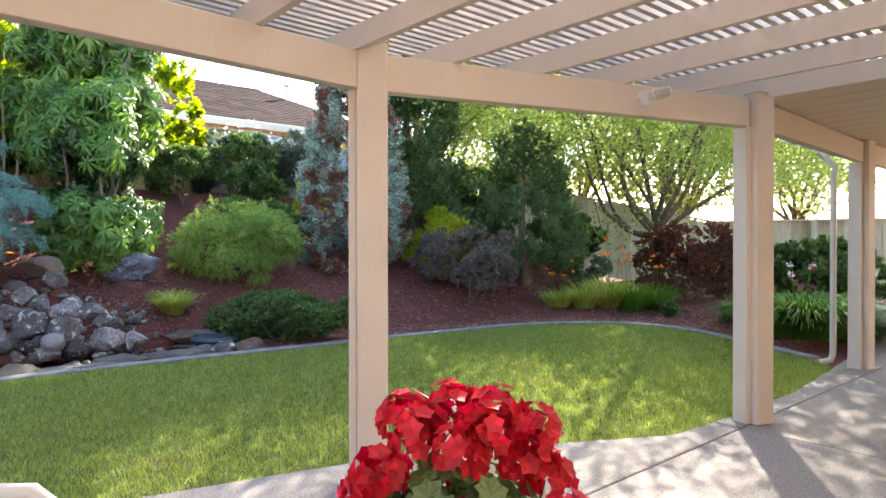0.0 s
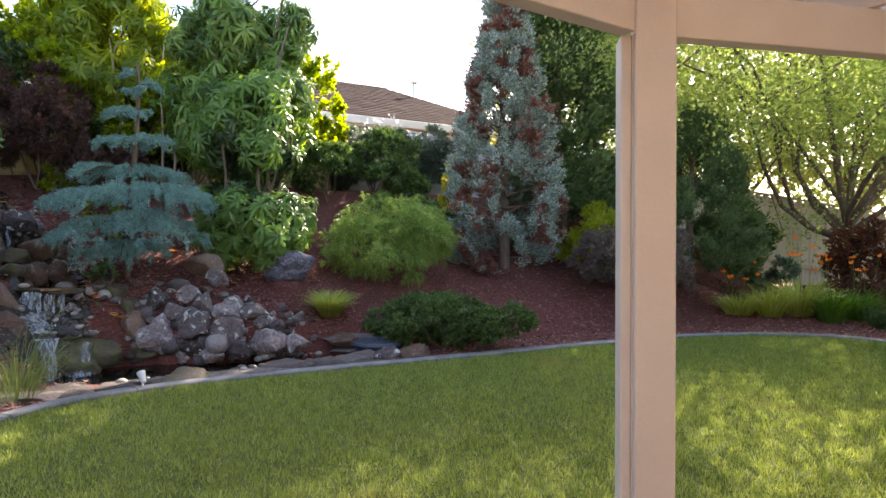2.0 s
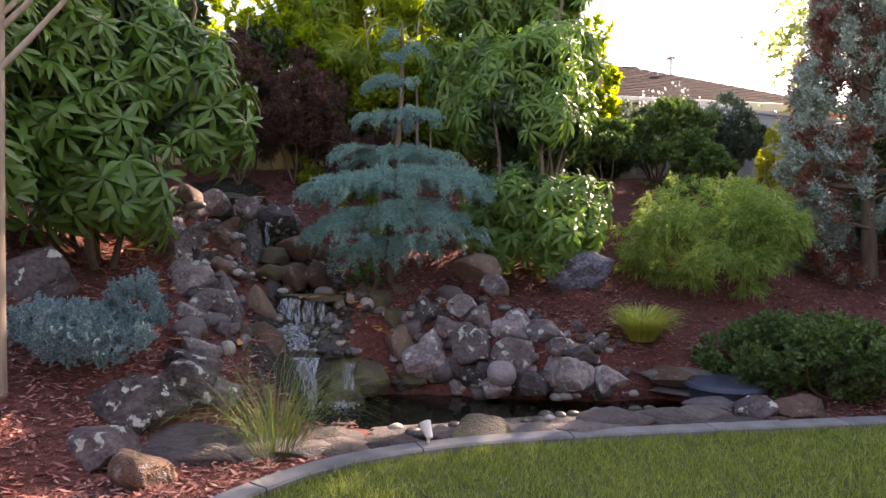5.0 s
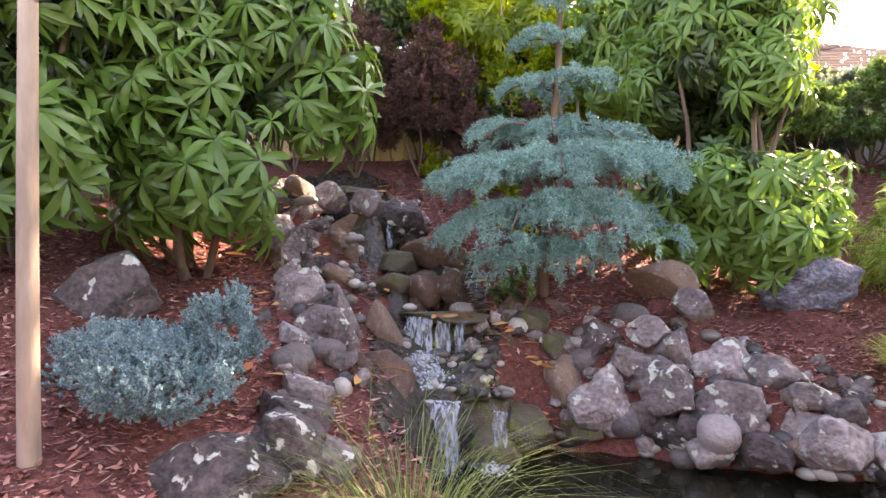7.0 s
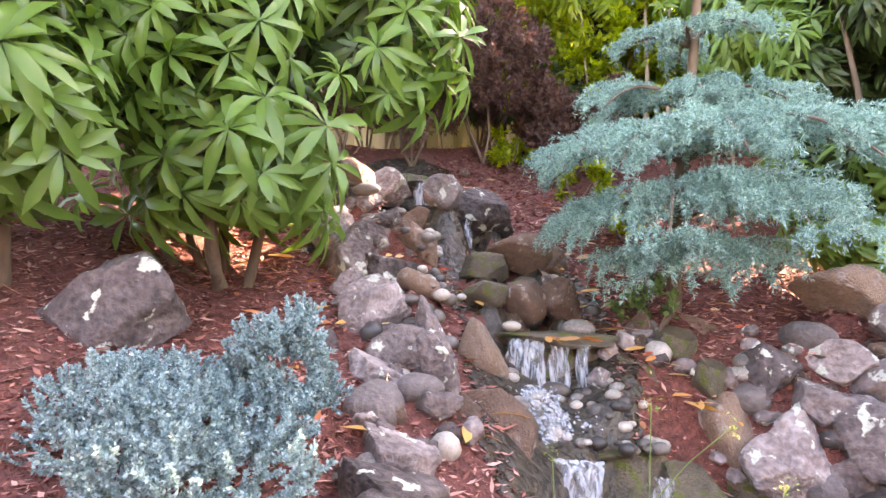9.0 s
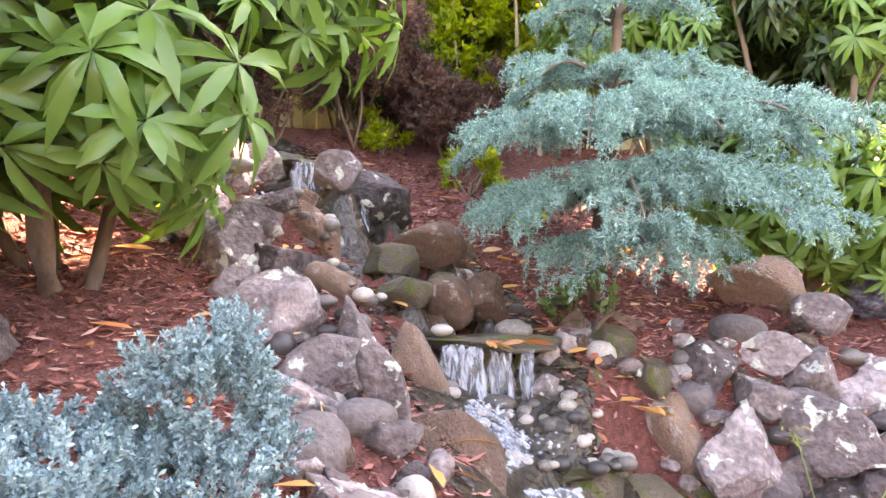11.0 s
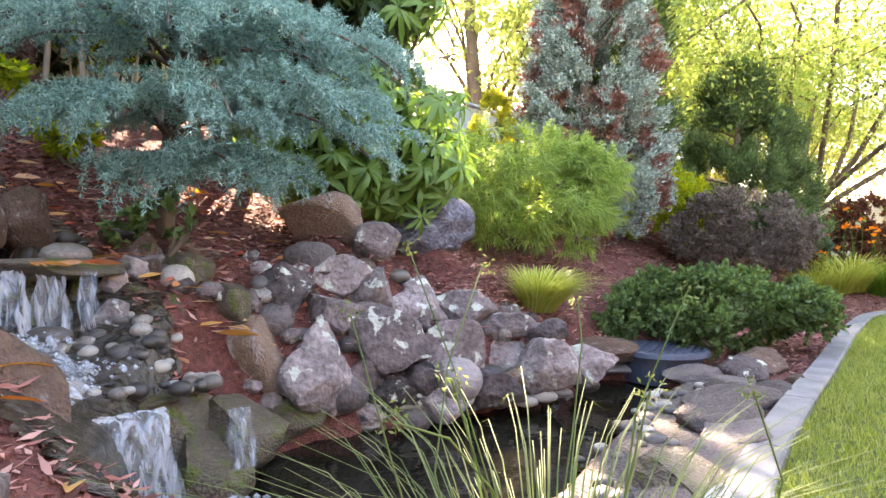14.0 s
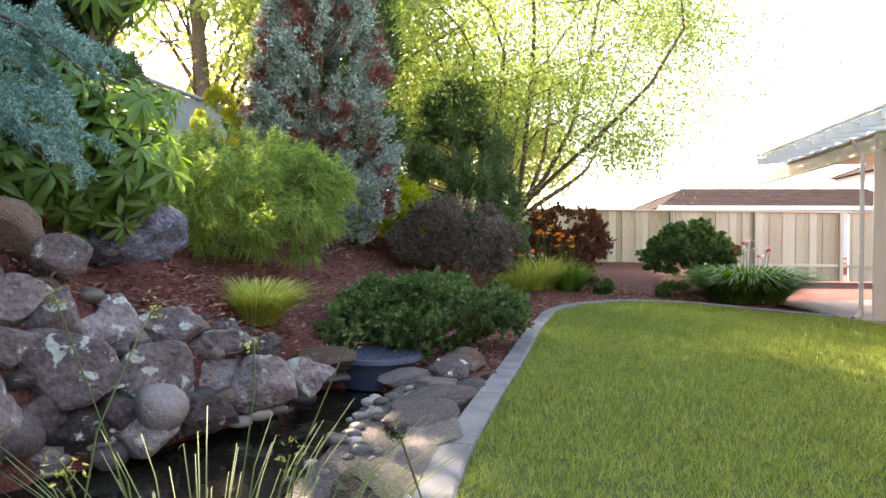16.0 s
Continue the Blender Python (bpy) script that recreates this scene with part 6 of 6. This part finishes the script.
lf = long_leaves(np.zeros((1, 3)), np.array([[1.0, 0, .05]]), np.array([[0, .2, 1.0]]), [.11], [.032], .15)
leaf_o = mesh_of("fallen_leaf", lf[0], lf[1], M_LITTER)
tagged(leaf_o, "dry curled leaf lying on the mulch", "fallen leaf", "fallen leaves on the mulch")
leaf_o.location = (-6.8, 6.1, gz(-6.8, 6.1) + .03)
lx, ly = scatter(760, -8.3, -5.0, 5.3, 8.8, bed)
for q in range(min(235, len(lx))):
    o = copy_thing(leaf_o, Matrix.Translation((lx[q], ly[q], gz(lx[q], ly[q]) + .025)) @ Matrix.Rotation(rng.uniform(0, 6.28), 4, "Z") @ Matrix.Rotation(rng.normal(0, .35), 4, "X"))
    sc = rng.uniform(.8, 1.7)
    o.scale = (sc, sc, sc)

for q in range(60):
    cx, cy, cs = ((-6.55, 7.75, .22), (-6.2, 7.35, .16), (-5.8, 7.22, .12), (-6.3, 6.95, .08))[q % 4]
    px1, py1 = cx + rng.normal(0, cs), cy + rng.normal(0, cs * .6)
    zt = .9 if q % 4 == 3 else max(gz(px1, py1) + .04, .62 if q % 4 == 2 else 0)
    o = copy_thing(leaf_o, Matrix.Translation((px1, py1, zt)) @ Matrix.Rotation(rng.uniform(0, 6.28), 4, "Z") @ Matrix.Rotation(rng.normal(0, .3), 4, "X"))
    o.scale = (1.2, 1.0, 1.0)

gx, gy = scatter(520000, -4.75, 4.6, 1.0, 10.2, lambda a_, b_: inside(a_, b_, LAWN))
n_ = len(gx)
gzv = ground(gx, gy)
tuft = rng.uniform(.55, 1.25, (200, 200))
h = rng.uniform(.025, .058, n_) * tuft[((gx + 5) * 17).astype(int) % 200, (gy * 17).astype(int) % 200]
a = rng.uniform(0, 6.283, n_)
ln = rng.uniform(.1, .8, n_) * h
w = rng.uniform(.0025, .005, n_)
ca, sa = np.cos(a), np.sin(a)
b2_ = rng.uniform(0, 6.283, n_)
base = np.stack([gx, gy, gzv], 1)
s1 = np.stack([-sa * w, ca * w, np.zeros(n_)], 1)
tip = base + np.stack([np.cos(b2_) * ln, np.sin(b2_) * ln, h], 1)
v = np.stack([base - s1, base + s1, tip], 1).reshape(-1, 3)
tagged(mesh_of("grass", v, np.arange(len(v)).reshape(-1, 3), M_GRASS), "short mown green grass", "grass", kind="stuff")
